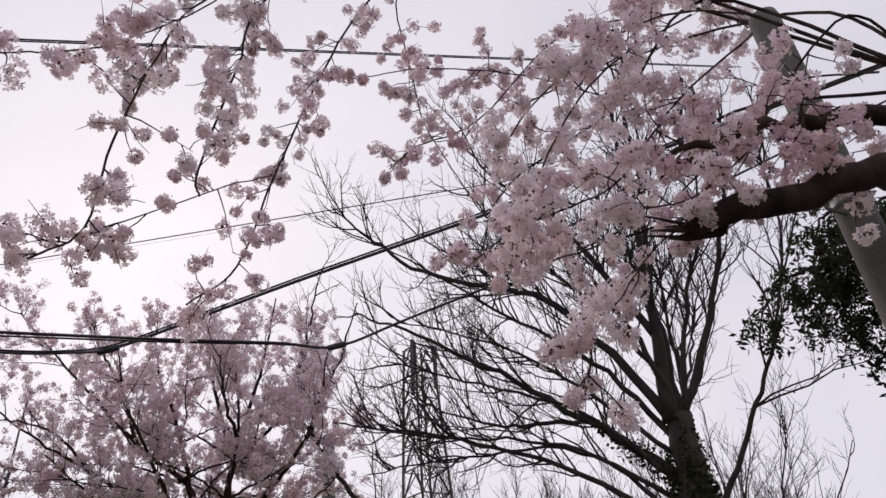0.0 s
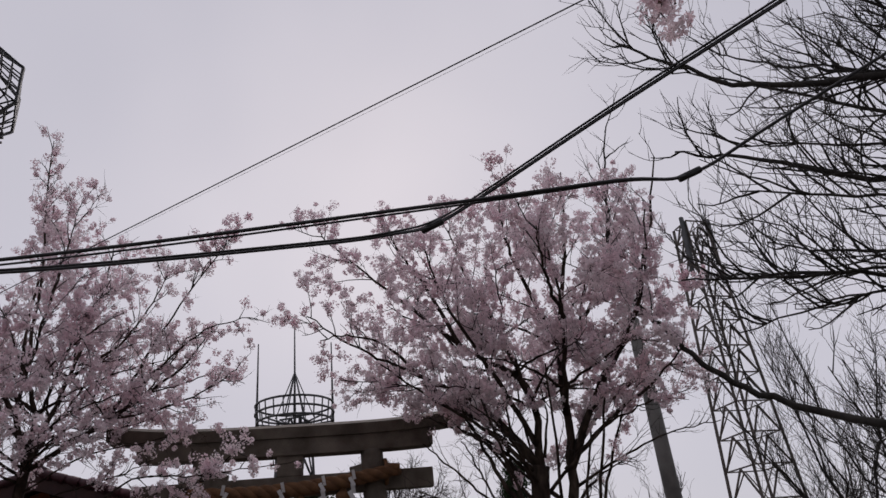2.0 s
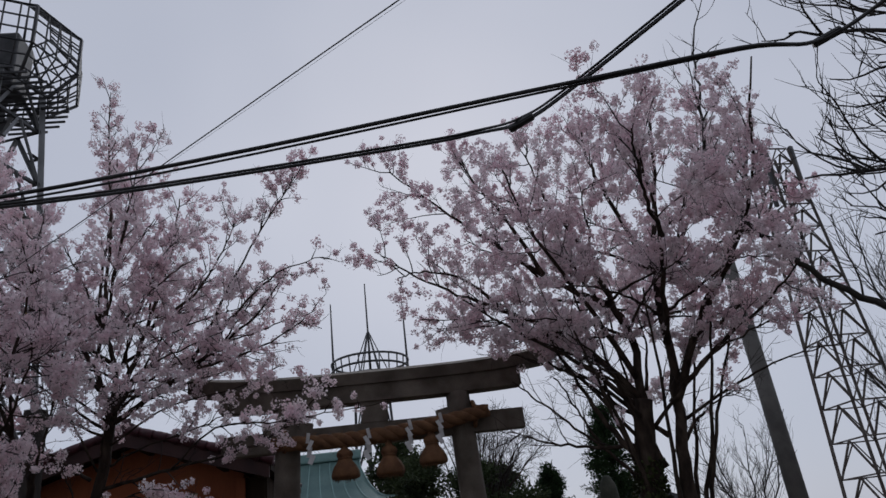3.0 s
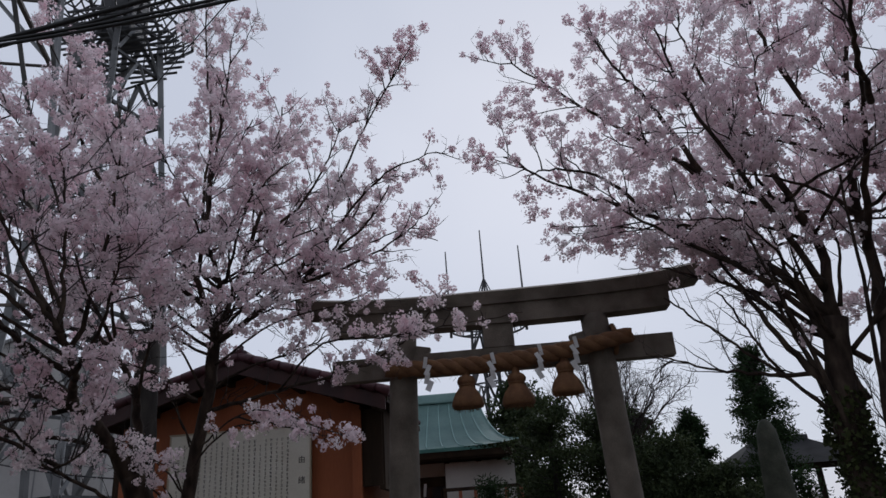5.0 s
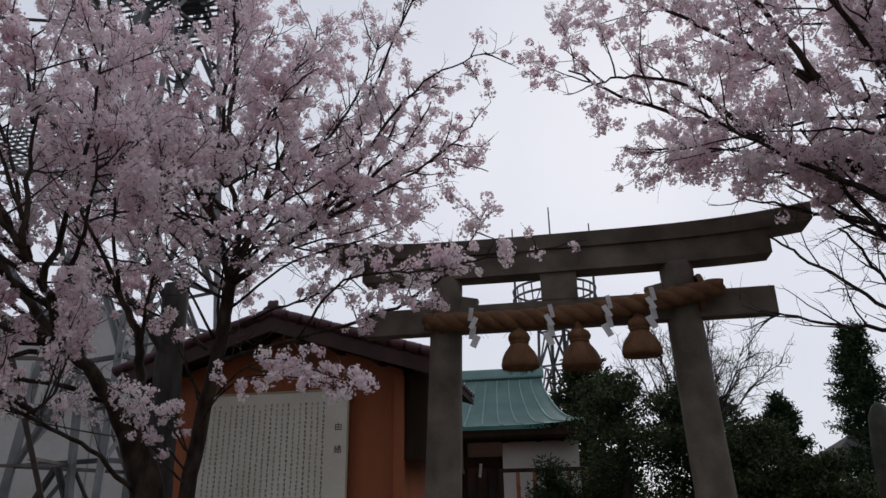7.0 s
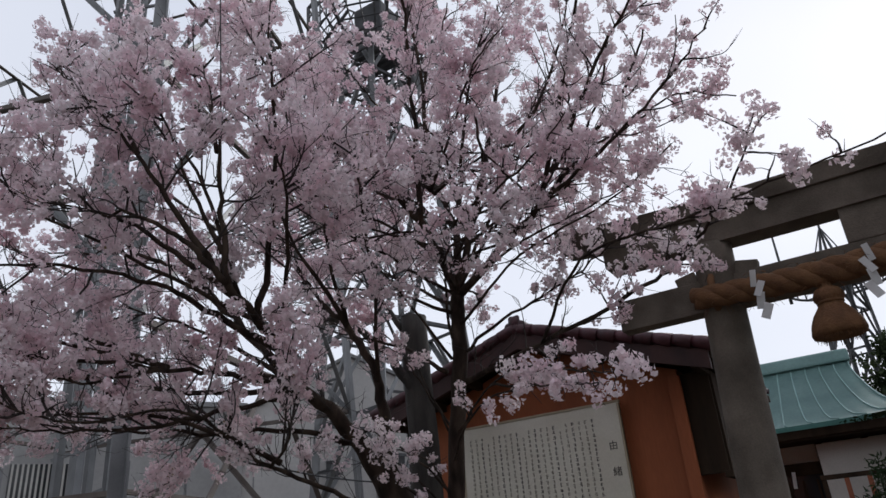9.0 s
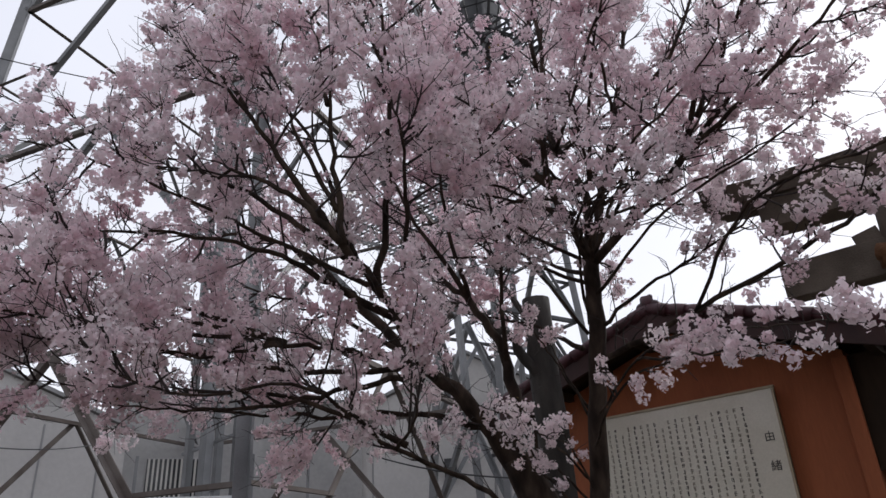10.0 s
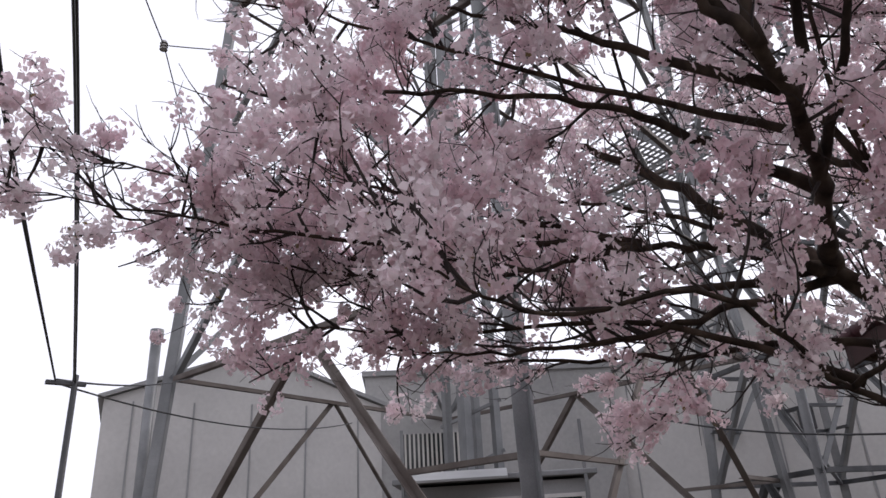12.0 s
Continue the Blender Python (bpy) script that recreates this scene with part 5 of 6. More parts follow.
RL = [
    ([(3.65, 8.18, 3.3), (3.63, 8.2, 4.5), (2.7, 8.45, 5.3), (1.6, 8.65, 6.4), (0.55, 8.78, 7.5)], 0.07, 0.01),
    ([(3.65, 8.18, 3.3), (2.9, 8.4, 4.3), (2.0, 8.6, 4.9), (1.1, 8.7, 5.4), (0.3, 8.75, 6.0)], 0.06, 0.01),
    ([(3.85, 8.2, 0.4), (3.95, 8.1, 2.2), (4.1, 8.05, 3.4), (4.19, 7.97, 5.06), (4.5, 7.85, 6.6), (4.68, 7.74, 8.15)], 0.13, 0.012),
    ([(4.05, 8.05, 3.2), (4.6, 7.8, 4.3), (5.21, 7.46, 5.26), (5.7, 7.2, 6.6), (6.03, 6.94, 7.94)], 0.07, 0.012),
    ([(3.63, 8.2, 4.4), (3.2, 8.1, 5.6), (2.8, 8.0, 6.4), (2.6, 7.9, 7.1)], 0.05, 0.01),
    ([(3.65, 8.2, 3.6), (3.0, 7.6, 4.5), (2.3, 7.0, 5.3), (1.9, 6.5, 6.1)], 0.05, 0.01),
    ([(4.1, 8.0, 4.0), (4.0, 7.3, 4.8), (3.8, 6.6, 5.4), (3.5, 6.0, 6.0)], 0.05, 0.01),
    ([(4.2, 8.0, 5.0), (3.7, 7.9, 6.3), (3.5, 7.8, 7.1), (3.5, 7.7, 7.7)], 0.045, 0.01),
    ([(2.7, 8.45, 5.3), (2.2, 8.3, 6.3), (1.9, 8.2, 6.7), (1.6, 8.1, 7.2)], 0.04, 0.01),
    ([(4.19, 7.97, 5.06), (4.9, 8.1, 5.8), (5.4, 8.2, 6.8), (5.6, 8.2, 7.7)], 0.045, 0.01),
    ([(4.1, 8.05, 3.3), (4.7, 8.3, 4.0), (5.4, 8.4, 4.5), (6.1, 8.3, 4.9)], 0.05, 0.01),
    ([(2.0, 8.6, 4.9), (1.5, 8.3, 5.3), (0.9, 8.1, 5.4), (0.5, 8.0, 5.3)], 0.03, 0.008),
    ([(4.6, 7.8, 4.3), (4.9, 7.0, 4.9), (5.0, 6.3, 5.5), (4.9, 5.7, 6.2)], 0.045, 0.01),
    ([(3.6, 8.2, 3.2), (2.8, 8.1, 3.9), (2.0, 8.0, 4.4), (1.3, 7.9, 4.9)], 0.045, 0.01),
    ([(4.0, 8.1, 3.2), (4.6, 7.6, 3.8), (5.2, 7.2, 4.2), (5.6, 6.8, 4.6)], 0.045, 0.01),
    ([(3.8, 6.6, 5.0), (3.4, 5.9, 5.2), (3.15, 5.3, 5.35), (3.0, 4.9, 5.5)], 0.035, 0.008),
]
for i, (pts, r0, r1) in enumerate(RL):
    p = tr.limb(pts, r0, r1)
    tr.side(p, 4.4, 1.15, (30, 70), 0.010, start=0.34, levels=3, twig_per_m=7.0, twig_len=0.47, gap=0.085)
for pts in ([(3.6, 8.2, 2.7), (3.0, 8.3, 2.75), (2.4, 8.5, 2.9), (1.9, 9.0, 3.2)], [(3.7, 8.2, 3.0), (3.1, 8.5, 3.7), (2.5, 8.8, 4.1), (1.9, 9.0, 4.4)], [(3.9, 8.2, 2.8), (3.3, 8.7, 3.5), (2.9, 9.1, 4.1), (2.5, 9.4, 4.7)], [(4.0, 8.3, 2.6), (4.6, 8.6, 3.1), (5.2, 8.8, 3.4)]):
    p = tr.limb(pts, 0.04, 0.008)
    tr.side(p, 4.5, 0.7, (20, 50), 0.009, start=0.2, levels=3, flower=False, twig_per_m=5, twig_len=0.4)
for k in range(7):
    a = 0.9 * k
    b = (3.85 + 0.25 * math.cos(a), 8.25 + 0.2 * math.sin(a), 0)
    top = (4.0 + (1.1 + 0.3 * (k % 3)) * math.cos(a), 8.0 + 0.8 * math.sin(a), 4.2 + 0.35 * (k % 4))
    p = tr.limb([b, (b[0] * 0.9 + top[0] * 0.1, b[1], 1.6), ((b[0] + top[0]) / 2, (b[1] + top[1]) / 2, 3.0), top], 0.055, 0.012)
    tr.side(p, 2.5, 0.7, (25, 50), 0.009, start=0.6, twig_per_m=6, twig_len=0.3, flower=k % 2 == 0, gap=0.09)
laterals(tr, [(3.63, 8.2, 4.2), (4.15, 8.0, 4.4), (3.4, 8.25, 4.7), (4.4, 7.9, 4.9)], 16, (4, 28), (1.6, 2.7), 0.028, 0.75)
laterals(tr, [(3.3, 8.2, 5.3), (4.2, 7.95, 5.4), (2.7, 8.45, 5.2)], 5, (10, 45), (1.3, 2.0), 0.022, 0.7)
for pts, r0 in (([(3.7, 8.2, 2.2), (3.2, 8.25, 2.9), (2.8, 8.35, 3.8), (2.4, 8.4, 4.8)], 0.065), ([(3.75, 8.2, 2.4), (3.4, 8.2, 3.4), (3.2, 8.2, 4.4)], 0.065), ([(3.5, 8.2, 2.2), (3.22, 8.23, 2.5), (2.74, 8.42, 3.07), (2.29, 8.56, 3.52), (2.0, 8.64, 3.83)], 0.03), ([(3.5, 8.2, 2.8), (2.95, 8.34, 3.65), (2.54, 8.49, 3.99), (2.33, 8.55, 4.45)], 0.03), ([(3.5, 8.2, 2.5), (3.25, 8.22, 3.0), (3.08, 8.29, 3.81), (2.94, 8.35, 4.3)], 0.04), ([(3.5, 8.2, 2.1), (3.02, 8.31, 2.79), (2.78, 8.4, 3.31), (2.56, 8.48, 3.79)], 0.028)):
    p = tr.limb(pts, r0, 0.01)
    tr.side(p, 3.6, 0.75, (20, 50), 0.008, start=0.25, levels=3, flower=False, twig_per_m=5, twig_len=0.4)
for pts in ([(3.7, 8.2, 2.9), (4.4, 7.7, 3.6), (5.0, 7.4, 3.9), (5.7, 7.1, 4.05)], [(3.6, 8.2, 3.0), (3.1, 7.5, 3.5), (2.7, 6.9, 3.7), (2.3, 6.4, 3.8)], [(4.0, 8.1, 2.9), (4.8, 8.0, 3.3), (5.6, 7.9, 3.6), (6.4, 7.7, 3.7)]):
    p = tr.limb(pts, 0.03, 0.007)
    tr.side(p, 5, 0.8, (25, 60), 0.008, start=0.2, levels=3, flower=False, twig_per_m=5, twig_len=0.4)
for pts in ([(3.6, 8.2, 3.3), (3.0, 8.3, 3.9), (2.5, 8.35, 4.25), (1.8, 8.45, 4.45)], [(3.6, 8.2, 3.3), (3.2, 8.25, 3.8), (2.76, 8.29, 4.1), (2.4, 8.2, 4.2)], [(3.7, 8.1, 3.4), (3.8, 8.0, 4.0), (3.7, 7.8, 4.35)], [(4.0, 8.1, 3.2), (4.4, 7.8, 3.9), (4.7, 7.6, 4.2), (5.3, 7.3, 4.35)], [(3.6, 8.2, 3.4), (2.8, 8.4, 4.3), (1.8, 8.5, 4.7), (0.8, 8.55, 4.85)]):
    p = tr.limb(pts, 0.028, 0.006)
    tr.side(p, 9, 0.62, (30, 75), 0.007, start=0.35, levels=3, twig_per_m=7, twig_len=0.3, gap=0.075)
cherry_r = tr.build("cherry_tree", "many-stemmed cherry tree in full pale pink blossom by the gate", (3.8, 8.25, 0), M_BARK, M_PETAL, 1.1, 28, False, 0.068, keep=0.62, clump=1.0)

rg = np.random.default_rng(6)
zz = 2.5 * rg.random(5200) ** 1.3
aa = rg.uniform(0, 2 * np.pi, 5200)
rr = (0.25 - 0.035 * zz) * rg.uniform(0.8, 1.3, 5200)
cx = np.interp(zz, [0, 1.0, 2.1, 3.3], [3.75, 3.62, 3.5, 3.65])
tagged(link_mesh("ivy", leaf_cloud(np.stack([cx + rr * np.cos(aa), 8.24 + rr * np.sin(aa), zz], 1), rg, 0.06, 0.05), M_IVY, cherry_r, "dark green ivy climbing the stem"), kind="stuff")

# cherry tree by the utility pole, its twigs hanging close over the walk
tn = Tree(5, up=0.05, droop=0.12)
tn.limb([(5.0, -3.7, 0), (4.9, -3.6, 1.2), (4.6, -3.45, 2.2), (4.4, -3.35, 2.9), (4.1, -3.35, 3.6)], 0.24, 0.08, wobble=0.01)
stubs = [
    ([(4.3, -3.35, 2.85), (3.6, -3.2, 2.98), (3.1, -3.05, 2.88), (2.72, -2.7, 2.80)], 0.075, 0.05),
    ([(4.2, -3.35, 3.05), (3.5, -3.2, 3.25), (3.06, -2.91, 3.24), (2.78, -2.61, 3.17)], 0.075, 0.012),
]
for pts, r0, r1 in stubs:
    p = tn.limb(pts, r0, r1)
    tn.side(p, 6, 0.35, (40, 80), 0.007, start=0.3, twig_per_m=7, twig_len=0.18, gap=0.08)
NL = [
    ([(4.1, -3.35, 3.55), (3.2, -2.2, 5.3), (2.2, -1.3, 6.0), (1.49, -1.22, 5.0), (1.35, -1.29, 4.29), (1.21, -1.36, 3.5), (1.23, -1.37, 3.35)], 0.03, 0.006),
    ([(2.6, -1.6, 5.9), (1.7, -1.2, 5.6), (1.12, -1.35, 4.64), (0.94, -1.48, 3.99), (0.83, -1.62, 3.32), (0.8, -1.67, 2.88), (0.66, -1.72, 2.68)], 0.02, 0.005),
    ([(1.3, -1.3, 4.9), (1.04, -1.44, 4.37), (0.75, -1.52, 3.93), (0.56, -1.62, 3.69), (0.4, -1.74, 3.48)], 0.012, 0.004),
    ([(4.1, -3.35, 3.55), (3.6, -2.0, 5.6), (2.85, -1.12, 6.6), (2.3, -0.9, 5.75), (1.97, -0.86, 4.85), (1.71, -0.87, 3.95), (1.57, -0.83, 3.37), (1.35, -0.78, 3.12)], 0.03, 0.006),
    ([(1.71, -0.87, 3.99), (1.43, -1.0, 3.73), (1.01, -1.13, 3.32), (0.81, -1.22, 3.11)], 0.01, 0.004),
    ([(2.85, -1.12, 6.4), (2.53, -1.03, 5.9), (2.54, -1.15, 4.9), (2.58, -1.18, 4.49), (2.7, -1.26, 4.1)], 0.018, 0.004),
    ([(3.9, -2.4, 5.0), (3.48, -1.71, 5.27), (2.93, -1.31, 4.57), (2.54, -1.15, 4.31), (2.33, -1.14, 4.06)], 0.022, 0.004),
    ([(4.1, -3.35, 3.55), (3.61, -2.66, 4.65), (3.3, -2.14, 4.17), (2.82, -1.61, 3.77), (2.66, -1.48, 3.35)], 0.035, 0.005),
    ([(3.9, -3.3, 3.5), (3.39, -2.68, 3.67), (3.15, -2.27, 3.42), (2.87, -1.93, 3.31), (2.61, -1.7, 3.25)], 0.025, 0.005),
    ([(3.5, -3.1, 3.0), (3.09, -2.54, 3.06), (2.88, -2.24, 3.06), (2.68, -1.89, 3.06)], 0.018, 0.005),
    ([(3.9, -3.3, 3.7), (3.6, -3.23, 3.89), (3.48, -2.87, 3.68), (3.35, -2.59, 3.5), (3.2, -2.3, 3.3)], 0.02, 0.005),
    ([(4.1, -3.35, 3.55), (4.2, -3.0, 4.5), (4.3, -2.2, 5.2), (4.0, -1.4, 5.4), (3.5, -0.9, 5.2)], 0.03, 0.008),
    ([(3.3, -2.14, 4.17), (2.9, -1.8, 4.5), (2.4, -1.5, 4.6), (2.0, -1.3, 4.5)], 0.014, 0.004),
    ([(3.2, -2.2, 5.3), (2.6, -2.2, 5.4), (2.0, -2.0, 5.2), (1.5, -1.9, 4.8)], 0.02, 0.004),
    ([(3.3, -2.7, 4.3), (2.73, -2.6, 3.78), (2.4, -2.5, 3.35), (2.15, -2.4, 2.85), (2.0, -2.25, 2.68)], 0.014, 0.004),
    ([(3.4, -2.9, 4.0), (2.9, -2.7, 3.5), (2.5, -2.64, 3.0), (2.27, -2.6, 2.82), (2.08, -2.5, 2.74)], 0.014, 0.004),
    ([(3.6, -3.1, 3.6), (3.2, -2.95, 3.4), (2.95, -2.9, 3.1), (2.7, -2.75, 2.88), (2.45, -2.68, 2.8)], 0.014, 0.004),
    ([(3.7, -3.2, 3.6), (3.3, -3.05, 3.5), (3.13, -3.05, 3.2), (2.99, -2.99, 2.98)], 0.014, 0.004),
    ([(3.5, -2.9, 4.2), (3.1, -2.8, 4.1), (2.7, -2.7, 3.85), (2.3, -2.5, 3.45), (2.15, -2.35, 3.2)], 0.014, 0.004),
    ([(2.8, -2.75, 2.86), (2.6, -2.62, 2.72), (2.42, -2.55, 2.5), (2.32, -2.5, 2.38), (2.27, -2.47, 2.2)], 0.008, 0.003),
]
for i, (pts, r0, r1) in enumerate(NL):
    p = tn.limb(pts, r0 * 0.4, r1 * 0.8, wobble=0.006)
    tn.side(p, 11 if i < 7 else 13 if i < 14 else 17, 0.36 if i < 14 else 0.3, (30, 75), 0.0042, start=0.36 if i < 14 else 0.3, twig_per_m=6, twig_len=0.15, gap=0.13)
cherry_n = tn.build("cherry_tree", "old cherry tree with sawn limbs and low hanging pink blossom", (5.0, -3.7, 0), M_BARK, M_PETAL, 0.92, 34, True, 0.043)
# torn wood at the ends of the sawn limbs
for (x, y, z), n, spread in (((2.72, -2.7, 2.8), 7, 0.03), ((2.85, -2.68, 3.19), 3, 0.01)):
    acc = Acc()
    for k in range(n):
        a = 6.28 * k / n
        b = np.array([x + 0.12, y - 0.05, z + 0.0]) + spread * np.array([0.3 * math.cos(a), 0.8 * math.cos(a), math.sin(a)])
        acc.tube([b, b + np.array([-0.1, 0.08, -0.01]), b + np.array([-0.16 - 0.06 * (k % 3), 0.12 + 0.03 * (k % 2), -0.02 + 0.01 * (k % 4)])], 0.016, 0.003, 5)
    link_mesh("splinter", acc.mesh("splinter"), M_BARK, cherry_n)

rg = np.random.default_rng(9)
tagged(link_mesh("bud_spray", scatter_clusters(np.array(tn.spots), rg, 9, 0.036, 0.4, False), M_BUD, cherry_n, "dark red buds and stalks among the blossom"), kind="stuff")

# big bare tree with ivy on its trunk
tz = Tree(14, up=0.35, finest=0.005)
BX, BY = 8.0, 1.8
tz.limb([(BX, BY, 0), (BX, BY, 1.4), (BX - 0.05, BY, 2.9), (BX - 0.0, BY - 0.05, 4.2)], 0.36, 0.16, wobble=0.02)
ZL = [
    ([(BX - 0.1, BY, 4.1), (8.0, 1.75, 5.6), (8.05, 1.7, 7.2), (8.1, 1.6, 9.5)], 0.2, 0.02),
    ([(BX, BY, 3.3), (7.25, 2.66, 4.33), (6.34, 3.52, 5.28), (5.46, 4.15, 5.97), (4.8, 4.5, 6.3)], 0.11, 0.012),
    ([(BX - 0.1, BY, 4.1), (7.19, 2.74, 6.06), (5.89, 3.87, 6.83), (5.09, 4.38, 7.59), (4.5, 4.7, 8.3)], 0.12, 0.012),
    ([(BX, BY, 2.6), (7.14, 2.79, 3.65), (6.19, 3.64, 4.21), (5.3, 4.3, 4.5), (4.6, 4.8, 4.7)], 0.08, 0.01),
    ([(8.0, 1.75, 5.2), (7.4, 2.3, 6.9), (6.6, 2.9, 8.2), (6.0, 3.2, 9.4)], 0.1, 0.012),
    ([(BX, BY, 4.0), (8.4, 1.2, 5.4), (8.7, 0.6, 7.0), (8.8, 0.2, 8.6)], 0.12, 0.012),
    ([(8.0, 1.75, 5.6), (7.7, 1.2, 7.0), (7.3, 0.8, 8.3), (7.0, 0.6, 9.2)], 0.09, 0.012),
    ([(7.25, 2.66, 4.33), (6.8, 3.6, 4.5), (6.5, 4.5, 4.9), (6.2, 5.2, 5.4)], 0.06, 0.01),
    ([(7.19, 2.74, 6.06), (6.9, 3.6, 6.9), (6.6, 4.4, 7.7), (6.3, 5.0, 8.4)], 0.06, 0.01),
    ([(BX, BY, 3.6), (8.7, 2.2, 4.5), (9.4, 2.4, 5.4), (9.9, 2.4, 6.4)], 0.09, 0.012),
    ([(BX, BY, 1.6), (7.3, 3.9, 2.4), (6.57, 6.18, 3.5), (5.86, 6.7, 4.18), (5.44, 6.97, 4.96), (4.97, 7.23, 5.92), (5.1, 7.1, 7.2), (5.24, 7.08, 8.2)], 0.09, 0.014),
]
ZL[10:10] = [
    ([(7.9, 1.88, 3.3), (7.13, 2.38, 4.25), (5.94, 3.1, 4.81), (4.77, 3.56, 5.14)], 0.07, 0.008),
    ([(7.81, 1.99, 3.2), (7.01, 2.87, 4.02), (5.88, 3.8, 4.31), (4.85, 4.42, 4.5)], 0.06, 0.008),
    ([(7.82, 1.98, 3.0), (7.27, 2.85, 3.96), (6.23, 3.96, 4.12), (5.13, 4.84, 4.04)], 0.06, 0.008),
    ([(8.0, 1.74, 4.1), (7.71, 1.85, 5.23), (7.11, 2.26, 6.75), (6.72, 2.41, 7.97)], 0.1, 0.01),
    ([(8.0, 1.7, 4.1), (8.12, 1.76, 5.61), (8.07, 1.99, 7.05), (8.33, 1.83, 8.93)], 0.08, 0.01),
    ([(8.0, 1.7, 4.1), (8.28, 1.33, 5.78), (8.53, 0.9, 6.9), (8.61, 0.7, 8.97)], 0.08, 0.01),
    ([(7.97, 1.8, 3.8), (7.51, 2.55, 5.16), (6.81, 3.39, 6.12), (5.98, 4.19, 7.14), (5.12, 4.85, 7.95)], 0.08, 0.008),
    ([(7.91, 1.88, 3.7), (7.03, 2.66, 4.88), (6.15, 3.28, 5.58), (5.12, 3.83, 5.9)], 0.06, 0.008),
    ([(8.1, 1.6, 2.9), (8.25, 0.94, 3.89), (8.29, 0.35, 4.67), (8.27, -0.18, 5.79), (8.09, -0.44, 6.97)], 0.07, 0.01),
    ([(8.05, 1.69, 3.9), (7.73, 1.77, 4.87), (7.18, 2.1, 5.84), (6.26, 2.69, 7.17), (5.69, 2.87, 8.16)], 0.08, 0.008),
    ([(8.05, 1.69, 3.8), (8.29, 1.76, 5.29), (8.44, 1.95, 6.52), (7.93, 2.91, 8.01)], 0.07, 0.008),
]
LAST = len(ZL) - 1
for i, (pts, r0, r1) in enumerate(ZL):
    p = tz.limb(pts, r0 * (0.62 if i < LAST else 0.85), r1, wobble=0.025)
    tz.side(p, 4.6 if i < LAST else 2.2, 1.5, (25, 58), 0.015, start=0.2, levels=3, flower=False, twig_per_m=5.0, twig_len=0.66)
tz.side(p[int(len(p) * 0.6):], 4.5, 0.8, (25, 60), 0.009, start=0.1, levels=3, flower=True, twig_per_m=6, twig_len=0.35, gap=0.09)
bare = tz.build("bare_tree", "big bare spreading tree with ivy on its trunk", (BX, BY, 0), M_GREYBARK)
rg = np.random.default_rng(2)
tagged(link_mesh("blossom", scatter_clusters(np.array(tz.spots), rg, 20, 0.06, 1.1, False), M_PETAL, bare, "pale pink blossom on one low limb"), kind="stuff")
k = 12000
zz = 4.7 * rg.random(k) ** 1.15
aa = rg.uniform(0, 2 * np.pi, k)
ragged = 0.5 + 0.5 * np.sin(3 * aa + 1.1) * np.sin(2 * aa + 0.4)
hold = zz < 2.9 + 1.9 * ragged * rg.random(k) ** 0.6
rr = (0.37 - 0.05 * zz) * rg.uniform(0.85, 1.4, k) + 0.03 * rg.random(k)
sp = np.stack([BX - 0.02 * zz + rr * np.cos(aa), BY + rr * np.sin(aa), zz], 1)[hold]
arm = curve_through(ZL[1][0][:3], 12)
t = 0.45 * rg.random(900) ** 1.8
on_arm = arm[(t * (len(arm) - 1)).astype(int)] + rg.normal(0, 1, (900, 3)) * (0.13 - 0.2 * t)[:, None]
sp = np.concatenate([sp, on_arm])
tagged(link_mesh("ivy", leaf_cloud(sp, rg, 0.06, 0.045), M_IVY, bare, "dark green ivy climbing the trunk"), kind="stuff")


def bare_bush(base, height, spread, seed, label, stems=9, name="bare_tree"):
    t = Tree(seed, up=0.4, finest=0.006)
    for k in range(stems):
        a = 2 * math.pi * k / stems + t.rng.uniform(-0.3, 0.3)
        s = spread * t.rng.uniform(0.4, 1)
        p = t.limb([(base[0], base[1], base[2]), (base[0] + 0.25 * s * math.cos(a), base[1] + 0.25 * s * math.sin(a), base[2] + height * 0.35), (base[0] + s * math.cos(a), base[1] + s * math.sin(a), base[2] + height * t.rng.uniform(0.7, 1))], 0.035 + 0.006 * height, 0.008, wobble=0.06)
        t.side(p, 3.2, 0.28 * height, (20, 50), 0.011, start=0.25, levels=3, flower=False, twig_per_m=4, twig_len=0.13 * height)
    return t.build(name, label, base, M_GREYBARK)


tg = Tree(41, up=0.12, finest=0.005)
tg.limb([(2.4, 18.1, 0), (2.42, 18.1, 0.9), (2.45, 18.1, 1.7)], 0.13, 0.1)
for k in range(19):
    a = 2 * math.pi * k / 19 + tg.rng.uniform(-0.2, 0.2)
    e = tg.rng.uniform(0.25, 1.0)
    top = np.array([2.5 + 2.3 * e * math.cos(a), 18.1 + 1.9 * e * math.sin(a), 5.25 - 1.3 * e * e])
    p = tg.limb([(2.44, 18.1, 1.3 + 0.4 * tg.rng.random()), (2.45 + 0.6 * e * math.cos(a), 18.1 + 0.5 * e * math.sin(a), 2.9), (2.48 + 1.5 * e * math.cos(a), 18.1 + 1.2 * e * math.sin(a), 4.2 - 0.5 * e), tuple(top)], 0.045, 0.008, wobble=0.03)
    tg.side(p, 7, 0.85, (20, 50), 0.009, start=0.25, levels=3, flower=False, twig_per_m=7, twig_len=0.4)
tg.build("bare_tree", "rounded bare tree with fine twigs behind the gate", (2.4, 18.1, 0), M_BARK)
bare_bush((12.0, 12.5, 0), 6.5, 3.0, 43, "bare leafless tree beyond the yard", 9)
bare_bush((14.5, 7.0, 0), 6.5, 3.2, 44, "bare leafless tree beyond the yard", 9)
bare_bush((11.4, 8.8, 0), 5.0, 2.2, 46, "bare leafless tree beyond the yard", 9)
bare_bush((12.6, 4.6, 0), 5.2, 2.4, 47, "bare leafless tree beyond the yard", 9)
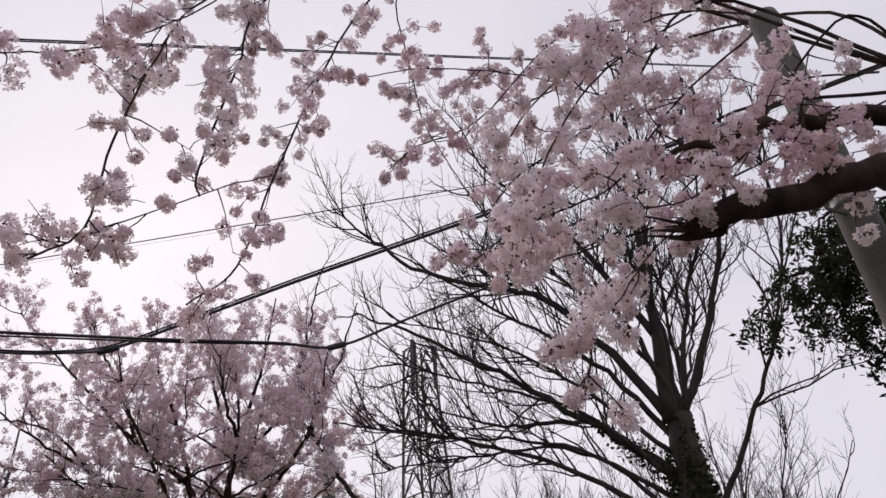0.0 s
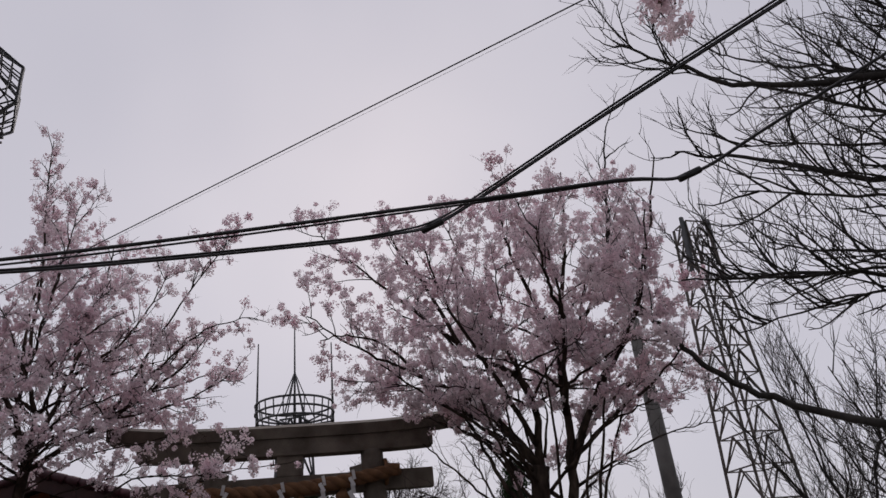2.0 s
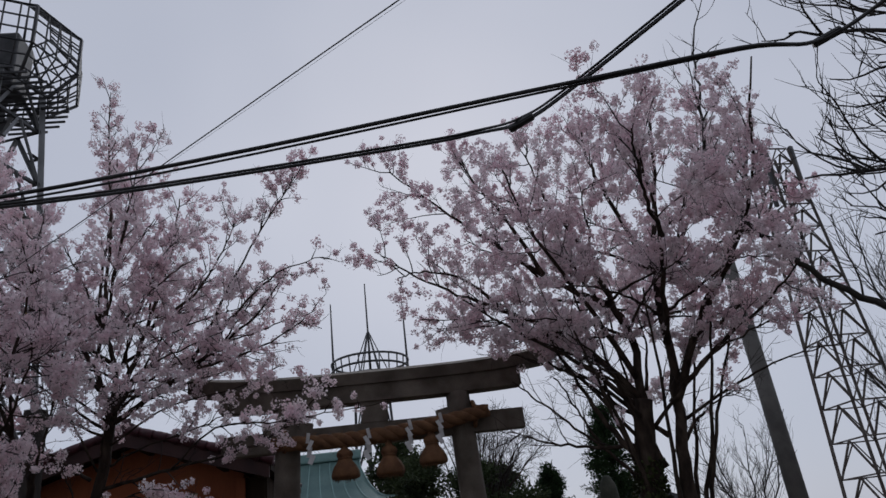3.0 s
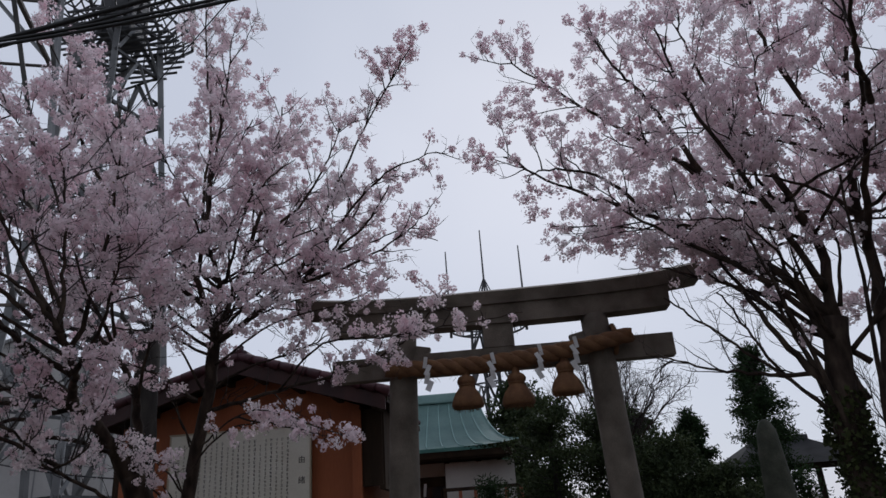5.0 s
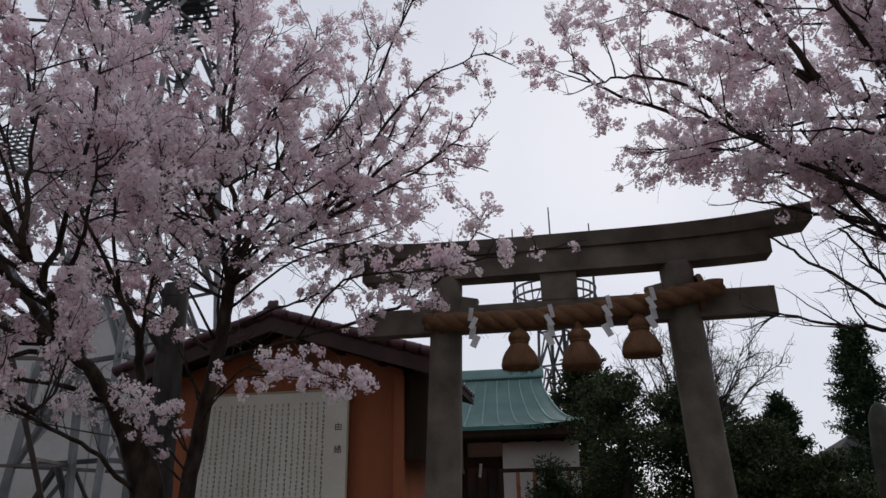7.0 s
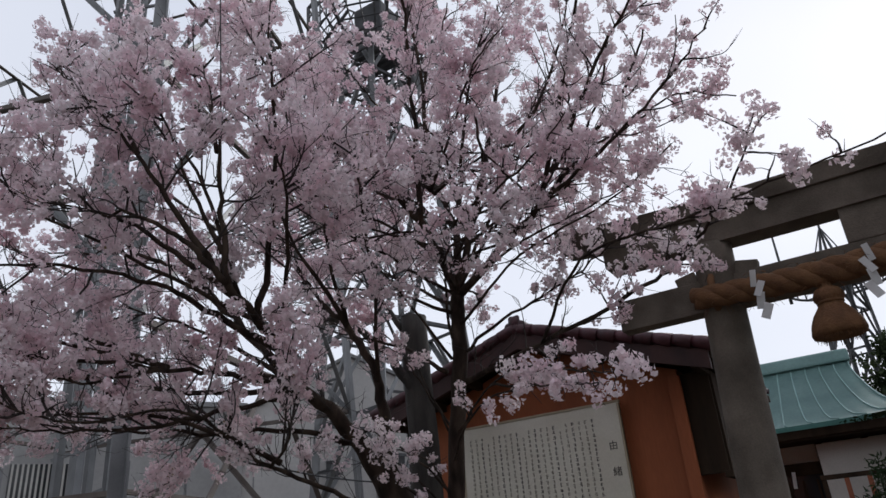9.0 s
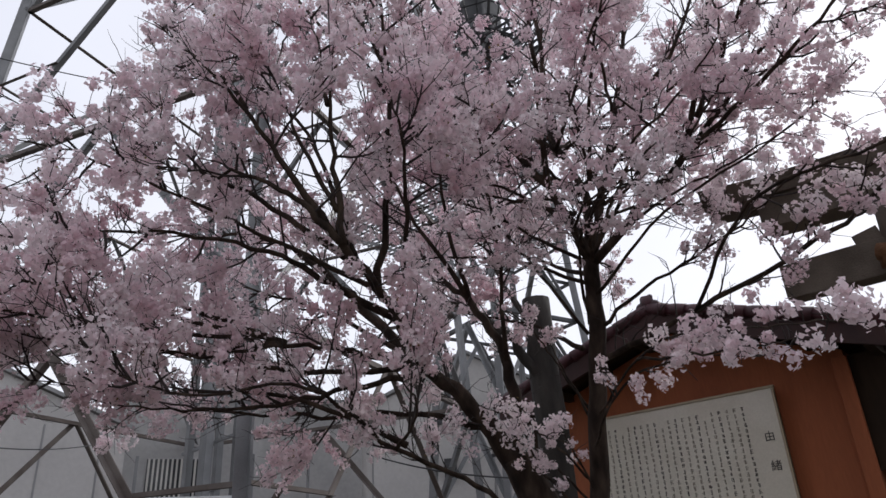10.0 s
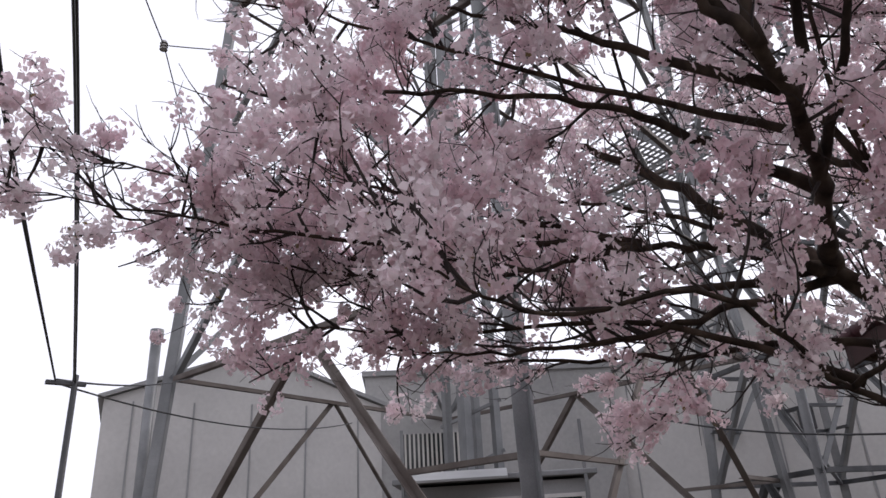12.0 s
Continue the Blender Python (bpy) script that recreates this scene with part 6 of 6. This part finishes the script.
bare_bush((9.0, 6.9, 0), 4.3, 1.7, 48, "bare leafless shrub with fine upright stems", 11, "bare_shrub")
bare_bush((10.4, 6.2, 0), 4.6, 1.8, 49, "bare leafless shrub with fine upright stems", 11, "bare_shrub")
bare_bush((10.0, 19.0, 0), 5.0, 2.4, 45, "bare leafless tree beyond the yard", 8)


def evergreen(base, height, radius, seed, name, label, mat, leaf=(0.13, 0.05), count=6500, cone=True, low=0.12):
    rg = np.random.default_rng(seed)
    e = thing(name, label, "tree" if height > 2.6 else "shrub", base)
    acc = Acc()
    acc.tube([(base[0], base[1], 0), (base[0] + 0.05, base[1], height * 0.5), (base[0], base[1], height * 0.95)], 0.05 * height ** 0.7, 0.015, 9)
    link_mesh("trunk", acc.mesh("trunk"), M_GREYBARK, e, smooth=True)
    spots = []
    clumps = int(16 + height * (17 if cone else 9))
    tw = Acc()
    for c in range(clumps):
        f = rg.random() ** 0.85
        z = height * (low + (0.98 - low) * f)
        reach = radius * ((1.05 - f) ** 0.75 if cone else math.sqrt(max(0.05, 1 - (2 * f - 0.9) ** 2))) * rg.uniform(0.6, 1.1)
        a = rg.uniform(0, 6.283)
        tip = np.array([base[0] + reach * math.cos(a), base[1] + reach * math.sin(a), z])
        tw.tube([(base[0], base[1], z * 0.93), (tip + np.array([base[0], base[1], z * 0.9])) / 2, tip], 0.018, 0.005, 4)
        m = count // clumps
        size = (0.1 if cone else 0.16) + (0.12 if cone else 0.2) * radius * rg.uniform(0.5, 1.1)
        along = rg.random((m, 1)) ** 0.6
        spots.append(np.array([base[0], base[1], z * 0.95]) * (1 - along) + tip * along + np.clip(rg.normal(0, 1, (m, 3)), -1.5, 1.5) * size * 0.55 * np.array([1, 1, 0.6]))
    tagged(link_mesh("branch_spray", tw.mesh("branch_spray"), M_GREYBARK, e), kind="stuff")
    tagged(link_mesh("foliage", leaf_cloud(np.concatenate(spots), rg, *leaf), mat, e), kind="stuff")
    return e


evergreen((6.1, 18.5, 0), 5.3, 1.25, 51, "conifer", "dark green narrow conifer behind the standing stone", M_NEEDLE, (0.11, 0.03), 24000)
evergreen((4.45, 18.8, 0), 3.85, 1.0, 52, "conifer", "dark green pruned conifer in the yard", M_NEEDLE, (0.11, 0.03), 24000)
evergreen((0.85, 16.4, 0), 4.1, 1.1, 53, "evergreen_shrub", "dense dark green camellia behind the gate", M_SHRUB, (0.08, 0.04), 16000, False, 0.04)
evergreen((2.15, 16.2, 0), 3.9, 1.2, 54, "evergreen_shrub", "dense dark green camellia behind the gate", M_SHRUB, (0.08, 0.04), 16000, False, 0.04)
evergreen((3.3, 16.0, 0), 2.9, 1.0, 55, "evergreen_shrub", "dense dark green clipped shrub in the yard", M_SHRUB, (0.08, 0.04), 16000, False, 0.04)
evergreen((5.2, 16.5, 0), 1.9, 0.8, 56, "evergreen_shrub", "dense dark green clipped shrub in the yard", M_SHRUB, (0.09, 0.045), 6000, False)
evergreen((4.0, 15.3, 0), 2.25, 0.9, 63, "evergreen_shrub", "dense dark green clipped shrub in the yard", M_SHRUB, (0.08, 0.04), 16000, False, 0.04)
evergreen((-0.55, 17.0, 0), 2.55, 0.6, 57, "evergreen_shrub", "small clipped dark pine before the shrine hall", M_NEEDLE, (0.12, 0.03), 4500, False)
evergreen((0.35, 22.3, 0), 5.6, 1.5, 61, "evergreen_tree", "dark evergreen tree at the corner of the shrine hall", M_SHRUB, (0.14, 0.07), 20000, False)
evergreen((3.4, 21.5, 0), 4.2, 1.5, 62, "evergreen_tree", "dark evergreen tree beyond the yard", M_SHRUB, (0.14, 0.07), 20000, False, 0.03)
evergreen((11.9, 6.3, 0), 4.3, 1.3, 73, "evergreen_tree", "loose yellowish green tree among the bare trees", M_IVY, (0.1, 0.05), 6000, False)
evergreen((9.7, 5.3, 0), 4.0, 1.1, 74, "evergreen_tree", "loose yellowish green tree among the bare trees", M_IVY, (0.09, 0.045), 9000, False)
evergreen((-30.0, 1.5, 0), 4.4, 1.4, 59, "evergreen_shrub", "dark green shrub at the end of the warehouse", M_SHRUB, (0.2, 0.1), 2500, False)
# thin evergreen behind the pole, its fine foliage hanging in loose sprays
te = Tree(91, up=-0.1, droop=0.5, finest=0.003)
te.limb([(5.2, -2.6, 0), (5.15, -2.55, 1.5), (5.05, -2.45, 2.8), (4.95, -2.4, 3.6)], 0.09, 0.05)
for pts in ([(5.05, -2.45, 2.8), (4.8, -2.2, 3.4), (4.5, -1.95, 3.45), (4.35, -1.75, 3.25)], [(5.0, -2.42, 3.2), (4.8, -2.3, 3.7), (4.6, -2.2, 3.75), (4.5, -2.05, 3.4)], [(4.95, -2.4, 3.5), (4.9, -2.5, 3.75), (4.75, -2.45, 3.7), (4.7, -2.4, 3.35)], [(5.1, -2.5, 2.5), (4.95, -2.3, 3.0), (4.75, -2.15, 3.2), (4.6, -2.0, 3.1)], [(5.0, -2.4, 3.0), (5.0, -2.2, 3.5), (4.85, -2.0, 3.55), (4.7, -1.8, 3.3)]):
    p = te.limb([(x + 0.1, y - 0.1, z - 0.06) for x, y, z in pts], 0.022, 0.005)
    te.side(p, 22, 0.4, (30, 80), 0.004, start=0.2, levels=3, twig_per_m=11, twig_len=0.18, gap=0.008)
evergreen_thin = te.build("evergreen_shrub", "thin dark evergreen with fine hanging foliage by the utility pole", (5.2, -2.6, 0), M_GREYBARK)
rg = np.random.default_rng(60)
tagged(link_mesh("foliage", leaf_cloud(np.array(te.spots) + rg.normal(0, 0.012, (len(te.spots), 3)), rg, 0.045, 0.018), M_SHRUB, evergreen_thin), kind="stuff")

# ---- hut roof tiles, laid course by course ----
prof = [(0.13 * math.cos(a), 0.075 * math.sin(a)) for a in np.linspace(math.pi, 0, 7)]
bm = bmesh.new()
front = [bm.verts.new((x, 0, z)) for x, z in prof]
rear = [bm.verts.new((x * 0.94, 0.34, z * 0.9 + 0.012)) for x, z in prof]
frontlow = [bm.verts.new((x, 0, z - 0.055)) for x, z in prof]
for i in range(6):
    bm.faces.new((front[i], front[i + 1], rear[i + 1], rear[i]))
    bm.faces.new((frontlow[i], frontlow[i + 1], front[i + 1], front[i]))
tile_mesh = bpy.data.meshes.new("roof_tile")
bm.to_mesh(tile_mesh)
bm.free()
tile_mesh.materials.append(M_TILE)
for s in (-1, 1):
    for r in range(9):
        for c in range(15):
            f = 1 - r / 9
            x = HX + s * (2.64 * f)
            z = RIDGE + 0.0 + (EAVE - RIDGE) * f * 1.02 + 0.015
            ob = link_mesh("roof_tile", tile_mesh, None, slopes[s])
            ob.matrix_basis = Matrix.Translation((x, HY - 0.5 + c * 0.285, z)) @ Matrix.Rotation(radians(90 * s), 4, "Z") @ Matrix.Rotation(radians(slope + 3), 4, "X")
